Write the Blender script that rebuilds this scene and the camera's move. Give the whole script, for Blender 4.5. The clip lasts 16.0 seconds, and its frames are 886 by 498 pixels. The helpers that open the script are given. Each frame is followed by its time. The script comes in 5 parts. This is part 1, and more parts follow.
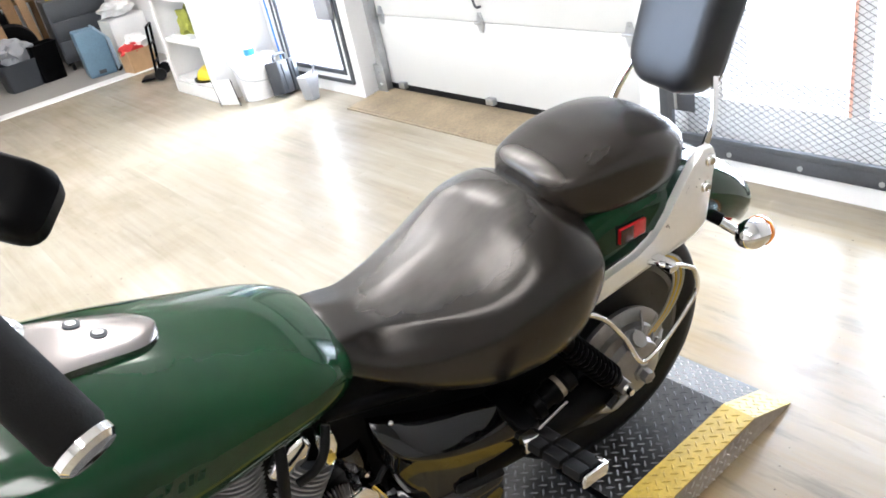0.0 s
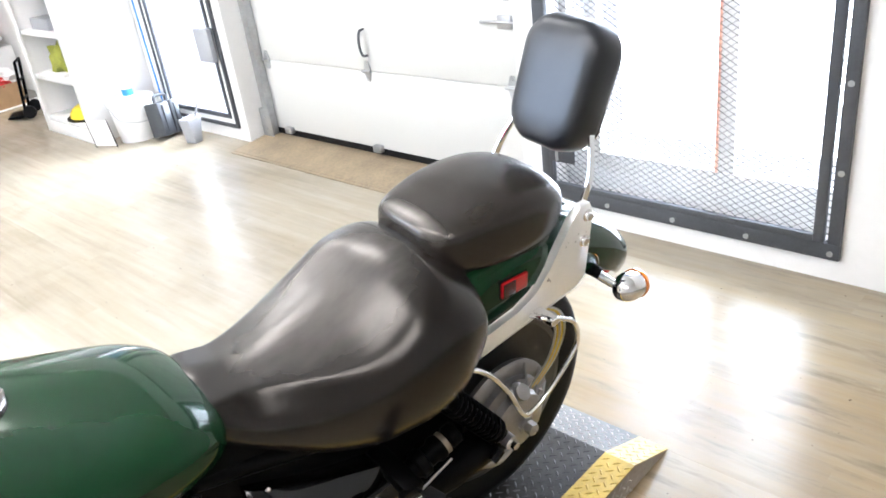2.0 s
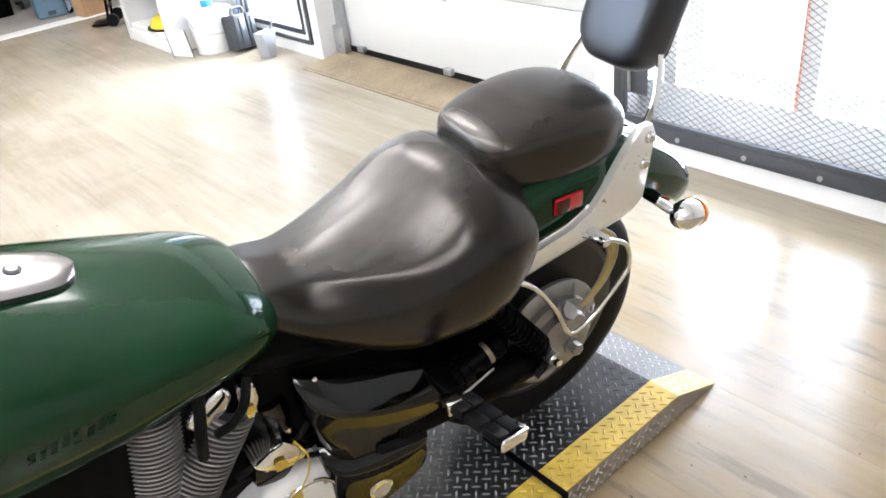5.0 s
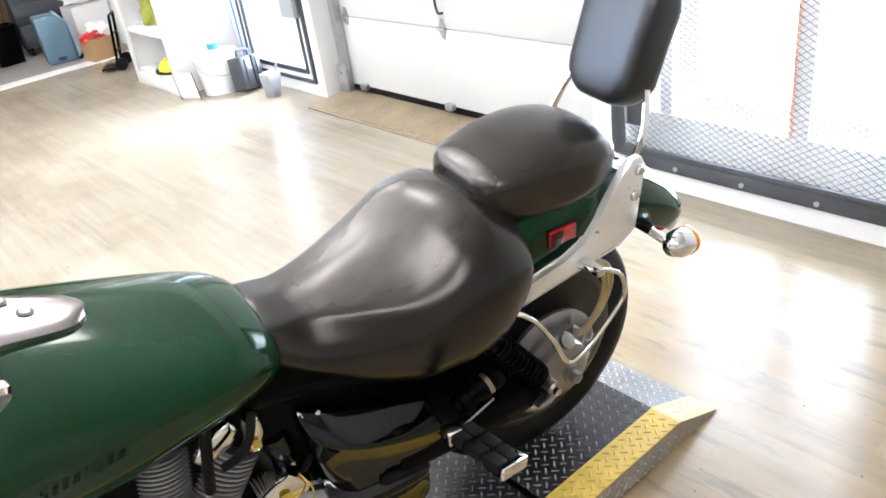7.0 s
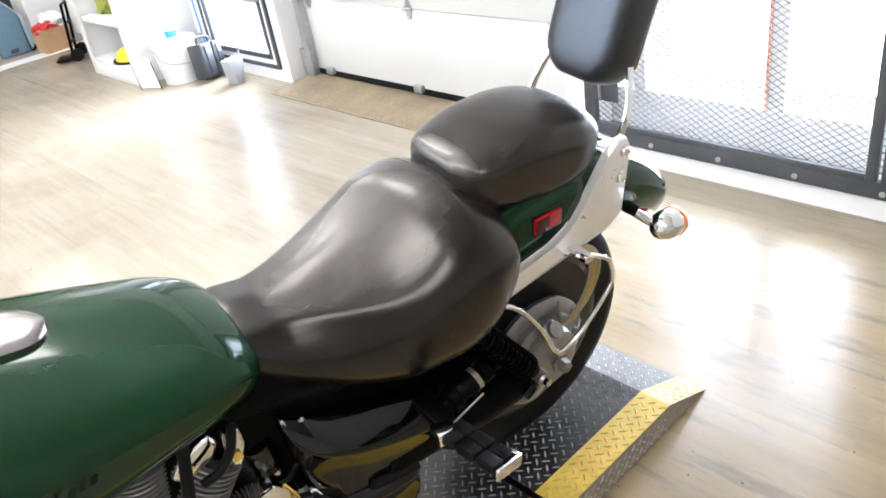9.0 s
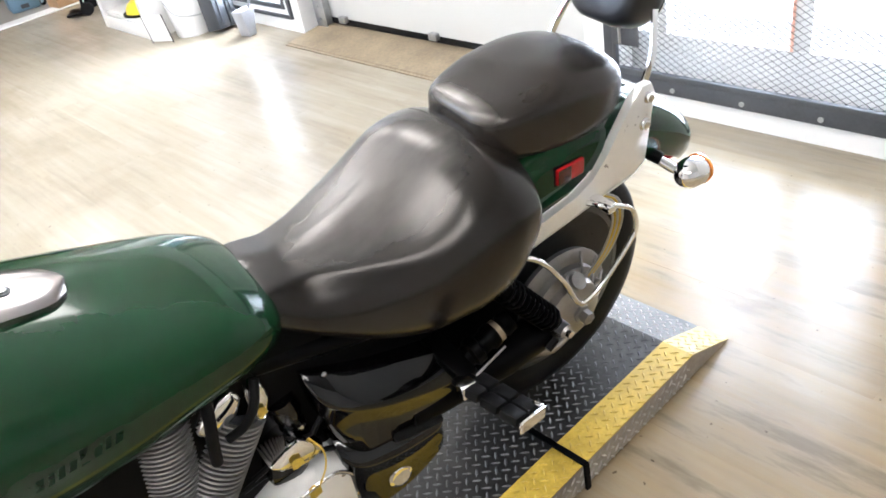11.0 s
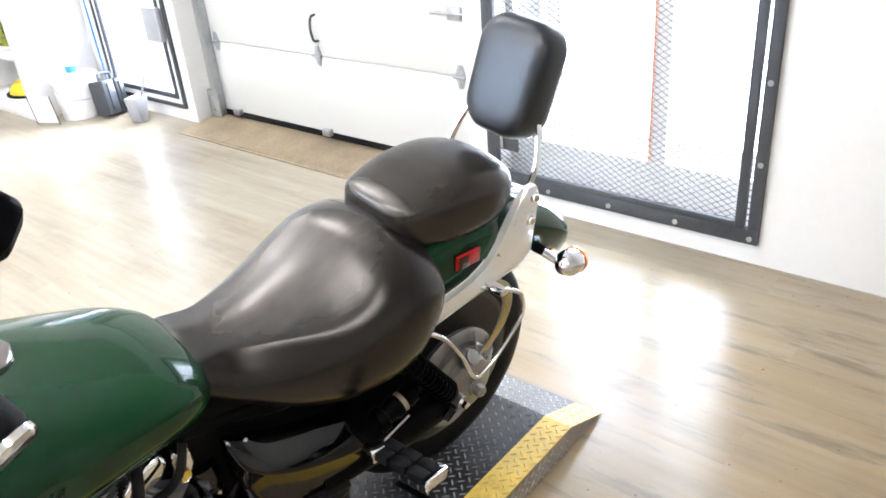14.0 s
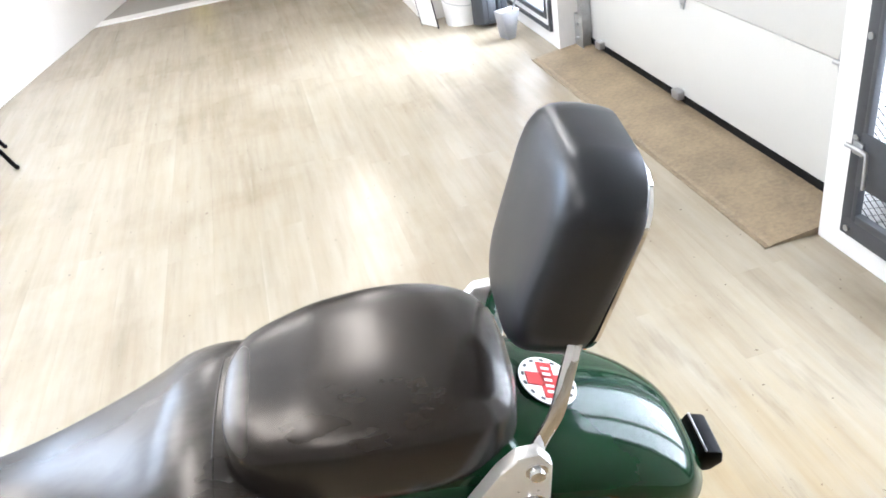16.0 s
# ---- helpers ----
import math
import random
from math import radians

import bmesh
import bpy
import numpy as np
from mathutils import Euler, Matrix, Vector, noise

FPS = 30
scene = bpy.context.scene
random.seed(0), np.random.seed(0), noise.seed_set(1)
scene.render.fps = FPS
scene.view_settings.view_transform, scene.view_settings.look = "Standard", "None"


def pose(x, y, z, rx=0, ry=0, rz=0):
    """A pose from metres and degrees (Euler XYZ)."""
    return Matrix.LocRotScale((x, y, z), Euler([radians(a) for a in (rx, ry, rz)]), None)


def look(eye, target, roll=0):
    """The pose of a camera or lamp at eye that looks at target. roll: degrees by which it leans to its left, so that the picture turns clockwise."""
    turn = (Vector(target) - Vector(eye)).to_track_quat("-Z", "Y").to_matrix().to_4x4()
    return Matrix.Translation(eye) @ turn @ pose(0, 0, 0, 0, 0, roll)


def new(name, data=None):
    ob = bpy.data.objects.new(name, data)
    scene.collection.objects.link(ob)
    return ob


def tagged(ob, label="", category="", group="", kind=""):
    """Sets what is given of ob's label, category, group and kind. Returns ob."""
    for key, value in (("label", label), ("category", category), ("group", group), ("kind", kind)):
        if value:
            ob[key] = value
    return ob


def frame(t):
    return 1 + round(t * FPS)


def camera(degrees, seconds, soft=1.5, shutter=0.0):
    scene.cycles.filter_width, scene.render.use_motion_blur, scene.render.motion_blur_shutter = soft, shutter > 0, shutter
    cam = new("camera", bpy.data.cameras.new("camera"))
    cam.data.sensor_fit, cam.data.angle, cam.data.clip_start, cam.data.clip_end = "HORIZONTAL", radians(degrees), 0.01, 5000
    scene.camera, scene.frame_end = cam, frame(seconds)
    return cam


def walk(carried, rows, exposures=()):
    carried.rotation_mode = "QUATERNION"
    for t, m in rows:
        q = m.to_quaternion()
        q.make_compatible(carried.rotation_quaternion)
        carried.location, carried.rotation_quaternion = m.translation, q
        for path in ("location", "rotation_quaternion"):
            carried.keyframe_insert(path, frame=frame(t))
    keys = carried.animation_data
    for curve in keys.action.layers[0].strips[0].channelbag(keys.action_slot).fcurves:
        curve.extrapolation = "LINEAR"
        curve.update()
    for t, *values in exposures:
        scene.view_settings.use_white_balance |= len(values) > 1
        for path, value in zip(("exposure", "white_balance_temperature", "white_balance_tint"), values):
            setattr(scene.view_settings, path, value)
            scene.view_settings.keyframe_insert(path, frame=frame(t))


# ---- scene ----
cam = camera(58.9, 16.0, 1.7)
PATH = [
    (0, (0.351, 0.293, 1.488), (1.343, 1.751, 0.543), -12.2),
    (0.5, (0.355, 0.293, 1.477), (1.396, 1.73, 0.556), -9.6),
    (1, (0.389, 0.302, 1.475), (1.488, 1.68, 0.53), -10.3),
    (1.5, (0.387, 0.302, 1.483), (1.561, 1.609, 0.528), -8.9),
    (2, (0.38, 0.304, 1.496), (1.618, 1.597, 0.604), -7.9),
    (2.5, (0.35, 0.3, 1.5), (1.6, 1.588, 0.617), -7.6),
    (3, (0.353, 0.289, 1.479), (1.575, 1.565, 0.541), -6.2),
    (3.5, (0.357, 0.278, 1.475), (1.512, 1.601, 0.517), -5.6),
    (4, (0.373, 0.282, 1.461), (1.455, 1.627, 0.451), -5.6),
    (6.5, (0.367, 0.232, 1.471), (1.418, 1.602, 0.462), -7.8),
    (7, (0.366, 0.225, 1.484), (1.433, 1.627, 0.537), -8.5),
    (7.5, (0.365, 0.221, 1.494), (1.48, 1.611, 0.586), -8.5),
    (8, (0.375, 0.228, 1.485), (1.543, 1.563, 0.56), -8.8),
    (8.5, (0.388, 0.267, 1.481), (1.536, 1.592, 0.519), -9.4),
    (8.7, (0.395, 0.284, 1.474), (1.515, 1.62, 0.494), -9.4),
    (10.8, (0.396, 0.301, 1.48), (1.446, 1.634, 0.422), -10.4),
    (11, (0.404, 0.311, 1.466), (1.415, 1.642, 0.368), -11.7),
    (11.5, (0.398, 0.314, 1.467), (1.381, 1.659, 0.361), -11.2),
    (12, (0.388, 0.321, 1.467), (1.389, 1.669, 0.38), -8.3),
    (12.5, (0.4, 0.334, 1.458), (1.454, 1.613, 0.339), -7.5),
    (13, (0.301, 0.324, 1.513), (1.37, 1.732, 0.578), -6.0),
    (13.2, (0.243, 0.3, 1.529), (1.386, 1.676, 0.634), -5.4),
    (13.3, (0.218, 0.288, 1.525), (1.42, 1.587, 0.596), -3.3),
    (13.5, (0.183, 0.276, 1.517), (1.516, 1.404, 0.543), 1.6),
    (14, (0.248, 0.237, 1.549), (1.574, 1.404, 0.611), -4.9),
    (14.5, (0.574, 0.247, 1.551), (1.825, 1.526, 0.657), -2.9),
    (15, (0.79, 0.376, 1.527), (1.768, 1.805, 0.528), -7.4),
    (15.5, (1.037, 0.501, 1.555), (1.869, 1.964, 0.473), -10.3),
    (16, (1.392, 0.527, 1.516), (1.68, 2.198, 0.456), -9.9),
]
walk(cam, [(t, look(eye, target, roll)) for t, eye, target, roll in PATH], [(0, 0.50, 5800, 13.5), (15.3, 0.50, 5800, 13.5), (16, 0.34, 5800, 13.5)])
# ---- light ----
world = bpy.data.worlds.new("sky_world")
scene.world = world
world.use_nodes = True
wn = world.node_tree.nodes
sky = wn.new("ShaderNodeTexSky")
sky.sky_type = "NISHITA"
sky.sun_disc = False
sky.sun_elevation, sky.sun_rotation = radians(49), radians(5)
world.node_tree.links.new(sky.outputs["Color"], wn["Background"].inputs["Color"])
wn["Background"].inputs["Strength"].default_value = 0.15

sun = new("sun", bpy.data.lights.new("sun", "SUN"))
sun.data.energy, sun.data.angle, sun.data.color = 4.0, radians(0.5), (1.0, 0.95, 0.88)
sun.matrix_world = look((0, 0, 20), (-1.5, -17, 0))


def area_lamp(name, at, target, sx, sy, watts, color):
    d = bpy.data.lights.new(name, "AREA")
    d.shape, d.size, d.size_y, d.energy, d.color = "RECTANGLE", sx, sy, watts, color
    ob = new(name, d)
    ob.matrix_world = look(at, target)
    return ob


# ---- materials ----
def nodes_of(name):
    m = bpy.data.materials.new(name)
    m.use_nodes = True
    nt = m.node_tree
    return m, nt, nt.nodes, nt.nodes["Principled BSDF"]


def ramp(nt, src, stops):
    r = nt.nodes.new("ShaderNodeValToRGB")
    el = r.color_ramp.elements
    while len(el) < len(stops):
        el.new(0.5)
    for e, (p, c) in zip(el, stops):
        e.position, e.color = p, (*c, 1)
    nt.links.new(src, r.inputs["Fac"])
    return r.outputs["Color"]


def noise_out(nt, vec, scale, detail=4, rough=0.55):
    n = nt.nodes.new("ShaderNodeTexNoise")
    n.inputs["Scale"].default_value = scale
    n.inputs["Detail"].default_value = detail
    n.inputs["Roughness"].default_value = rough
    nt.links.new(vec, n.inputs["Vector"])
    return n.outputs["Fac"]


def surface(name, color, rough=0.5, metal=0.0, var=0.12, scale=6.0, fine=90.0, bump=0.0, bump_scale=300.0, rough_var=0.1, coat=0.0, spec=0.5):
    """A surface with stains at one scale and grain at another, in object space."""
    m, nt, nd, bs = nodes_of(name)
    co = nd.new("ShaderNodeTexCoord").outputs["Object"]
    big, small = noise_out(nt, co, scale), noise_out(nt, co, fine, 3)
    mix = nd.new("ShaderNodeMath")
    mix.operation = "MULTIPLY_ADD"
    nt.links.new(small, mix.inputs[0])
    mix.inputs[1].default_value = 0.4
    half = nd.new("ShaderNodeMath")
    half.operation = "MULTIPLY"
    half.inputs[1].default_value = 0.6
    nt.links.new(big, half.inputs[0])
    nt.links.new(half.outputs[0], mix.inputs[2])
    lo = tuple(max(0.0, c * (1 - var)) for c in color)
    hi = tuple(min(1.0, c * (1 + var)) for c in color)
    nt.links.new(ramp(nt, mix.outputs[0], [(0.3, lo), (0.7, hi)]), bs.inputs["Base Color"])
    r = nd.new("ShaderNodeMapRange")
    r.inputs["From Min"].default_value, r.inputs["From Max"].default_value = 0.3, 0.7
    r.inputs["To Min"].default_value, r.inputs["To Max"].default_value = max(0.02, rough - rough_var), min(1, rough + rough_var)
    nt.links.new(mix.outputs[0], r.inputs["Value"])
    nt.links.new(r.outputs[0], bs.inputs["Roughness"])
    bs.inputs["Metallic"].default_value = metal
    bs.inputs["Coat Weight"].default_value = coat
    bs.inputs["Coat Roughness"].default_value = 0.04
    bs.inputs["Specular IOR Level"].default_value = spec
    if bump:
        b = nd.new("ShaderNodeBump")
        b.inputs["Strength"].default_value = bump
        b.inputs["Distance"].default_value = 0.002
        nt.links.new(noise_out(nt, co, bump_scale, 3), b.inputs["Height"])
        nt.links.new(b.outputs["Normal"], bs.inputs["Normal"])
    return m


def wood_floor():
    """Pale greige vinyl planks with long streaks of grain."""
    m, nt, nd, bs = nodes_of("vinyl_plank")
    co = nd.new("ShaderNodeTexCoord").outputs["Object"]
    info = nd.new("ShaderNodeObjectInfo")
    shift = nd.new("ShaderNodeVectorMath")
    shift.operation = "SCALE"
    shift.inputs[0].default_value = (13.0, 29.0, 7.0)
    nt.links.new(info.outputs["Random"], shift.inputs["Scale"])
    add = nd.new("ShaderNodeVectorMath")
    nt.links.new(co, add.inputs[0])
    nt.links.new(shift.outputs[0], add.inputs[1])
    mp = nd.new("ShaderNodeMapping")
    mp.inputs["Scale"].default_value = (1.0, 0.07, 1.0)
    nt.links.new(add.outputs[0], mp.inputs["Vector"])
    g1, g2 = noise_out(nt, mp.outputs[0], 26, 6, 0.62), noise_out(nt, mp.outputs[0], 8, 3)
    s = nd.new("ShaderNodeMath")
    s.operation = "ADD"
    nt.links.new(g1, s.inputs[0])
    nt.links.new(g2, s.inputs[1])
    t = nd.new("ShaderNodeMath")
    t.operation = "MULTIPLY_ADD"
    nt.links.new(info.outputs["Random"], t.inputs[0])
    t.inputs[1].default_value = 0.07
    nt.links.new(s.outputs[0], t.inputs[2])
    col = ramp(nt, t.outputs[0], [(0.75, (0.285, 0.243, 0.178)), (0.98, (0.345, 0.303, 0.232)), (1.2, (0.395, 0.357, 0.285)), (1.4, (0.435, 0.402, 0.338))])
    r = col.node
    r.color_ramp.elements[0].position, r.color_ramp.elements[3].position = 0.30, 0.92
    r.color_ramp.elements[1].position, r.color_ramp.elements[2].position = 0.46, 0.66
    half = nd.new("ShaderNodeMath")
    half.operation = "MULTIPLY"
    half.inputs[1].default_value = 0.5
    nt.links.new(t.outputs[0], half.inputs[0])
    nt.links.new(half.outputs[0], r.inputs["Fac"])
    geo = nd.new("ShaderNodeNewGeometry").outputs["Position"]
    worn = ramp(nt, noise_out(nt, geo, 1.3, 5, 0.6), [(0.34, (0.80, 0.76, 0.70)), (0.50, (0.94, 0.93, 0.91)), (0.66, (1.0, 1.0, 1.0))])
    specks = ramp(nt, noise_out(nt, geo, 46, 2, 0.5), [(0.235, (0.30, 0.27, 0.25)), (0.275, (1.0, 1.0, 1.0))])
    spot = nd.new("ShaderNodeVectorMath")
    spot.operation = "DISTANCE"
    spot.inputs[1].default_value = (1.75, 0.72, 0.0)
    nt.links.new(geo, spot.inputs[0])
    dirt = nd.new("ShaderNodeMath")
    dirt.operation = "MULTIPLY_ADD"
    nt.links.new(noise_out(nt, mp.outputs[0], 14, 5, 0.65), dirt.inputs[0])
    dirt.inputs[1].default_value = -0.9
    nt.links.new(spot.outputs["Value"], dirt.inputs[2])
    stain = ramp(nt, dirt.outputs[0], [(0.10, (0.88, 0.77, 0.60)), (0.50, (0.99, 0.93, 0.81)), (1.0, (1.0, 1.0, 1.0))])
    mp2 = nd.new("ShaderNodeMapping")
    mp2.inputs["Scale"].default_value = (1.0, 0.16, 1.0)
    nt.links.new(geo, mp2.inputs["Vector"])
    streaks = ramp(nt, noise_out(nt, mp2.outputs[0], 13, 6, 0.62), [(0.36, (0.66, 0.65, 0.65)), (0.47, (0.97, 0.97, 0.97)), (0.62, (1.0, 0.95, 0.86))])
    scuffed = nd.new("ShaderNodeMapRange")
    for key, v in (("From Min", 0.7), ("From Max", 1.9), ("To Min", 0.95), ("To Max", 0.2)):
        scuffed.inputs[key].default_value = v
    nt.links.new(spot.outputs["Value"], scuffed.inputs["Value"])
    last = col
    for layer in (worn, specks, stain, streaks):
        mul = nd.new("ShaderNodeMix")
        mul.data_type, mul.blend_type = "RGBA", "MULTIPLY"
        mul.inputs["Factor"].default_value = 0.9
        nt.links.new(last, mul.inputs[6])
        nt.links.new(layer, mul.inputs[7])
        if layer is streaks:
            nt.links.new(scuffed.outputs[0], mul.inputs["Factor"])
        last = mul.outputs[2]
    nt.links.new(last, bs.inputs["Base Color"])
    mr = nd.new("ShaderNodeMapRange")
    mr.inputs["From Min"].default_value, mr.inputs["From Max"].default_value = 0.3, 0.7
    mr.inputs["To Min"].default_value, mr.inputs["To Max"].default_value = 0.235, 0.245
    nt.links.new(noise_out(nt, co, 3), mr.inputs["Value"])
    nt.links.new(mr.outputs[0], bs.inputs["Roughness"])
    b = nd.new("ShaderNodeBump")
    b.inputs["Strength"].default_value, b.inputs["Distance"].default_value = 0.06, 0.001
    nt.links.new(g1, b.inputs["Height"])
    nt.links.new(b.outputs["Normal"], bs.inputs["Normal"])
    return m


def worn_vinyl(name, color, worn, rough, spec, relief=1.0, tint=(1.0, 0.96, 0.92), sheen=0.0, blotch=0.012, pale_patch=None):
    """Dark vinyl with brownish rubbed patches, soft creases and a fine grain; the last argument gives centre, radii and
    colour of a paler patch, painted sheen or a scuff.
    """
    m, nt, nd, bs = nodes_of(name)
    co = nd.new("ShaderNodeTexCoord").outputs["Object"]
    mp = nd.new("ShaderNodeMapping")
    mp.inputs["Rotation"].default_value = (0.0, 0.3, 0.6)
    mp.inputs["Scale"].default_value = (1.0, 2.6, 1.6)
    nt.links.new(co, mp.inputs["Vector"])
    patch, streak, grain = noise_out(nt, co, 7, 4, 0.6), noise_out(nt, mp.outputs[0], 13, 3, 0.5), noise_out(nt, co, 420, 2)
    both = nd.new("ShaderNodeMath")
    both.operation = "ADD"
    nt.links.new(patch, both.inputs[0])
    nt.links.new(streak, both.inputs[1])
    half = nd.new("ShaderNodeMath")
    half.operation = "MULTIPLY"
    half.inputs[1].default_value = 0.5
    nt.links.new(both.outputs[0], half.inputs[0])
    tone = ramp(nt, half.outputs[0], [(0.34, color), (0.66, worn)])
    if pale_patch:
        at, radii, grey = pale_patch
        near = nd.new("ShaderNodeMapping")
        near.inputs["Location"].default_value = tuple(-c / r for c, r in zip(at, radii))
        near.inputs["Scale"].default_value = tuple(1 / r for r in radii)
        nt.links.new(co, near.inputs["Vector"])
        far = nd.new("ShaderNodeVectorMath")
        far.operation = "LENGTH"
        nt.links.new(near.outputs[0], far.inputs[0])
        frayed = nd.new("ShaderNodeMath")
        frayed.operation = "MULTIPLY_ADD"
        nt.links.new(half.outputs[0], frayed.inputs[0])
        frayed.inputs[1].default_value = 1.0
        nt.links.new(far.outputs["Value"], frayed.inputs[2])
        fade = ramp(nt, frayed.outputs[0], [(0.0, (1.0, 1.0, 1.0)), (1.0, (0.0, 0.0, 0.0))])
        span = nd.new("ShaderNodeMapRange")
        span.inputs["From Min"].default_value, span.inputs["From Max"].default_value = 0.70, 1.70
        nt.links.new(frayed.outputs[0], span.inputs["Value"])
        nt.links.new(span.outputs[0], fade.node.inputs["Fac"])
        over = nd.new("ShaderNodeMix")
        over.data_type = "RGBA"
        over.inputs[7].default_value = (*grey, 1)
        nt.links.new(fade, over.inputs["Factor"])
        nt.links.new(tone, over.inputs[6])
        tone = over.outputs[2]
    nt.links.new(tone, bs.inputs["Base Color"])
    r = nd.new("ShaderNodeMapRange")
    r.inputs["From Min"].default_value, r.inputs["From Max"].default_value = 0.36, 0.64
    r.inputs["To Min"].default_value, r.inputs["To Max"].default_value = rough - blotch, rough + blotch
    nt.links.new(half.outputs[0], r.inputs["Value"])
    nt.links.new(r.outputs[0], bs.inputs["Roughness"])
    bs.inputs["Specular IOR Level"].default_value = spec
    bs.inputs["Specular Tint"].default_value = (*tint, 1)
    bs.inputs["Sheen Weight"].default_value, bs.inputs["Sheen Roughness"].default_value, bs.inputs["Sheen Tint"].default_value = sheen, 0.4, (*tint, 1)
    b1, b2 = nd.new("ShaderNodeBump"), nd.new("ShaderNodeBump")
    b1.inputs["Strength"].default_value, b1.inputs["Distance"].default_value = 0.16 * relief, 0.005
    nt.links.new(streak, b1.inputs["Height"])
    b2.inputs["Strength"].default_value, b2.inputs["Distance"].default_value = 0.10, 0.001
    nt.links.new(grain, b2.inputs["Height"])
    nt.links.new(b1.outputs["Normal"], b2.inputs["Normal"])
    nt.links.new(b2.outputs["Normal"], bs.inputs["Normal"])
    return m


def glow(name, color, strength):
    m, nt, nd, bs = nodes_of(name)
    bs.inputs["Base Color"].default_value = (*color, 1)
    bs.inputs["Emission Color"].default_value = (*color, 1)
    bs.inputs["Emission Strength"].default_value = strength
    return m


def glass(name):
    m, nt, nd, bs = nodes_of(name)
    bs.inputs["Base Color"].default_value = (0.96, 0.98, 0.98, 1)
    bs.inputs["Roughness"].default_value = 0.02
    bs.inputs["Transmission Weight"].default_value = 1.0
    bs.inputs["IOR"].default_value = 1.45
    return m


M_FLOOR = wood_floor()
M_WALL = surface("white_wall_paint", (0.80, 0.79, 0.77), 0.55, var=0.03, scale=1.5, fine=40, bump=0.08, bump_scale=160)
M_DOOR = surface("white_steel_door", (0.59, 0.59, 0.56), 0.42, var=0.025, scale=2, bump=0.05, bump_scale=220)
M_CEIL = surface("ceiling_paint", (0.80, 0.79, 0.77), 0.8, var=0.06, scale=2)
M_PLY = surface("plywood", (0.25, 0.195, 0.125), 0.6, var=0.4, scale=5, fine=60, bump=0.15)
M_GREYSTEEL = surface("dark_grey_painted_steel", (0.075, 0.08, 0.09), 0.45, metal=0.3, var=0.2, scale=8, bump=0.1)
M_GALV = surface("galvanised_steel", (0.45, 0.46, 0.47), 0.38, metal=0.9, var=0.15, scale=25)
M_MESH = surface("expanded_steel", (0.045, 0.042, 0.042), 0.6, metal=0.1, var=0.2)
M_RUBBER = surface("black_rubber", (0.005, 0.005, 0.0055), 0.55, var=0.25, scale=15, bump=0.15, bump_scale=250, spec=0.18)
M_BLACK = surface("black_engine_paint", (0.002, 0.002, 0.0022), 0.4, var=0.3, scale=12, spec=0.06)
M_LUG = surface("worn_tread_lug", (0.12, 0.12, 0.12), 0.40, metal=0.6, var=0.4, scale=14, fine=150)
M_GLOSSBLACK = surface("gloss_black_paint", (0.002, 0.002, 0.0022), 0.05, var=0.2, rough_var=0.02, spec=0.5)
M_GREEN = surface("dark_green_paint", (0.0026, 0.0265, 0.0085), 0.09, var=0.14, scale=4, fine=30, rough_var=0.02, spec=0.36)
M_BRUSHED = surface("brushed_chrome", (0.24, 0.222, 0.216), 0.22, metal=1.0, var=0.04, rough_var=0.05)
M_SATIN = surface("satin_polished_alloy", (0.86, 0.86, 0.85), 0.30, metal=0.2, var=0.03, rough_var=0.01)
M_FOAM = surface("black_foam", (0.0035, 0.0033, 0.0033), 0.75, var=0.3, scale=30, bump=0.2, bump_scale=500, spec=0.2)
M_CHROME = surface("chrome", (0.82, 0.82, 0.82), 0.06, metal=1.0, var=0.03, rough_var=0.04)
M_RIM = surface("dull_steel_rim", (0.10, 0.10, 0.10), 0.35, metal=0.8, var=0.15, scale=20)
M_ALLOY = surface("cast_alloy", (0.30, 0.29, 0.28), 0.42, metal=0.85, var=0.15, scale=20, bump=0.12)
# the grey ellipse paints the sheen of the dished top into the colour
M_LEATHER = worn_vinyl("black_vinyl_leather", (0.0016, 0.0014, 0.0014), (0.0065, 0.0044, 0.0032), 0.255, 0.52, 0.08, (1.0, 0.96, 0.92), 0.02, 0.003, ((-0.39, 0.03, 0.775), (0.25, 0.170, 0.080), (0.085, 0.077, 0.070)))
# here the pale ellipse is the scuffed front edge
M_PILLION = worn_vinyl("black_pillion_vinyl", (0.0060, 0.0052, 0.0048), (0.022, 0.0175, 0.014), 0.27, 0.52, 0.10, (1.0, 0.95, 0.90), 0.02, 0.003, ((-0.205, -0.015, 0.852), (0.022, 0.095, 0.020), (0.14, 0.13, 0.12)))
M_PAD = worn_vinyl("smooth_black_vinyl", (0.008, 0.009, 0.012), (0.012, 0.013, 0.017), 0.34, 0.62, 0.15, (0.92, 0.96, 1.0))
M_SIDESTEEL = surface("worn_side_plate", (0.36, 0.32, 0.275), 0.5, metal=0.4, var=0.3, scale=14, rough_var=0.12)
M_SIDELUG = surface("worn_bright_lug", (0.52, 0.49, 0.45), 0.42, metal=0.45, var=0.25, scale=30)
M_TREAD = surface("black_tread_plate", (0.038, 0.036, 0.033), 0.38, metal=0.5, var=0.35, scale=12, fine=120, bump=0.1, rough_var=0.12)
M_RAMPPLATE = surface("bare_ramp_plate", (0.17, 0.17, 0.17), 0.62, metal=0.2, var=0.25, scale=12, rough_var=0.12, spec=0.25)
M_EMBLEM = surface("dark_tank_lettering", (0.0014, 0.012, 0.005), 0.3, var=0.2, spec=0.12)
M_STEELPLATE = surface("bare_tread_plate", (0.16, 0.155, 0.15), 0.55, metal=0.35, var=0.25, scale=12, rough_var=0.12)
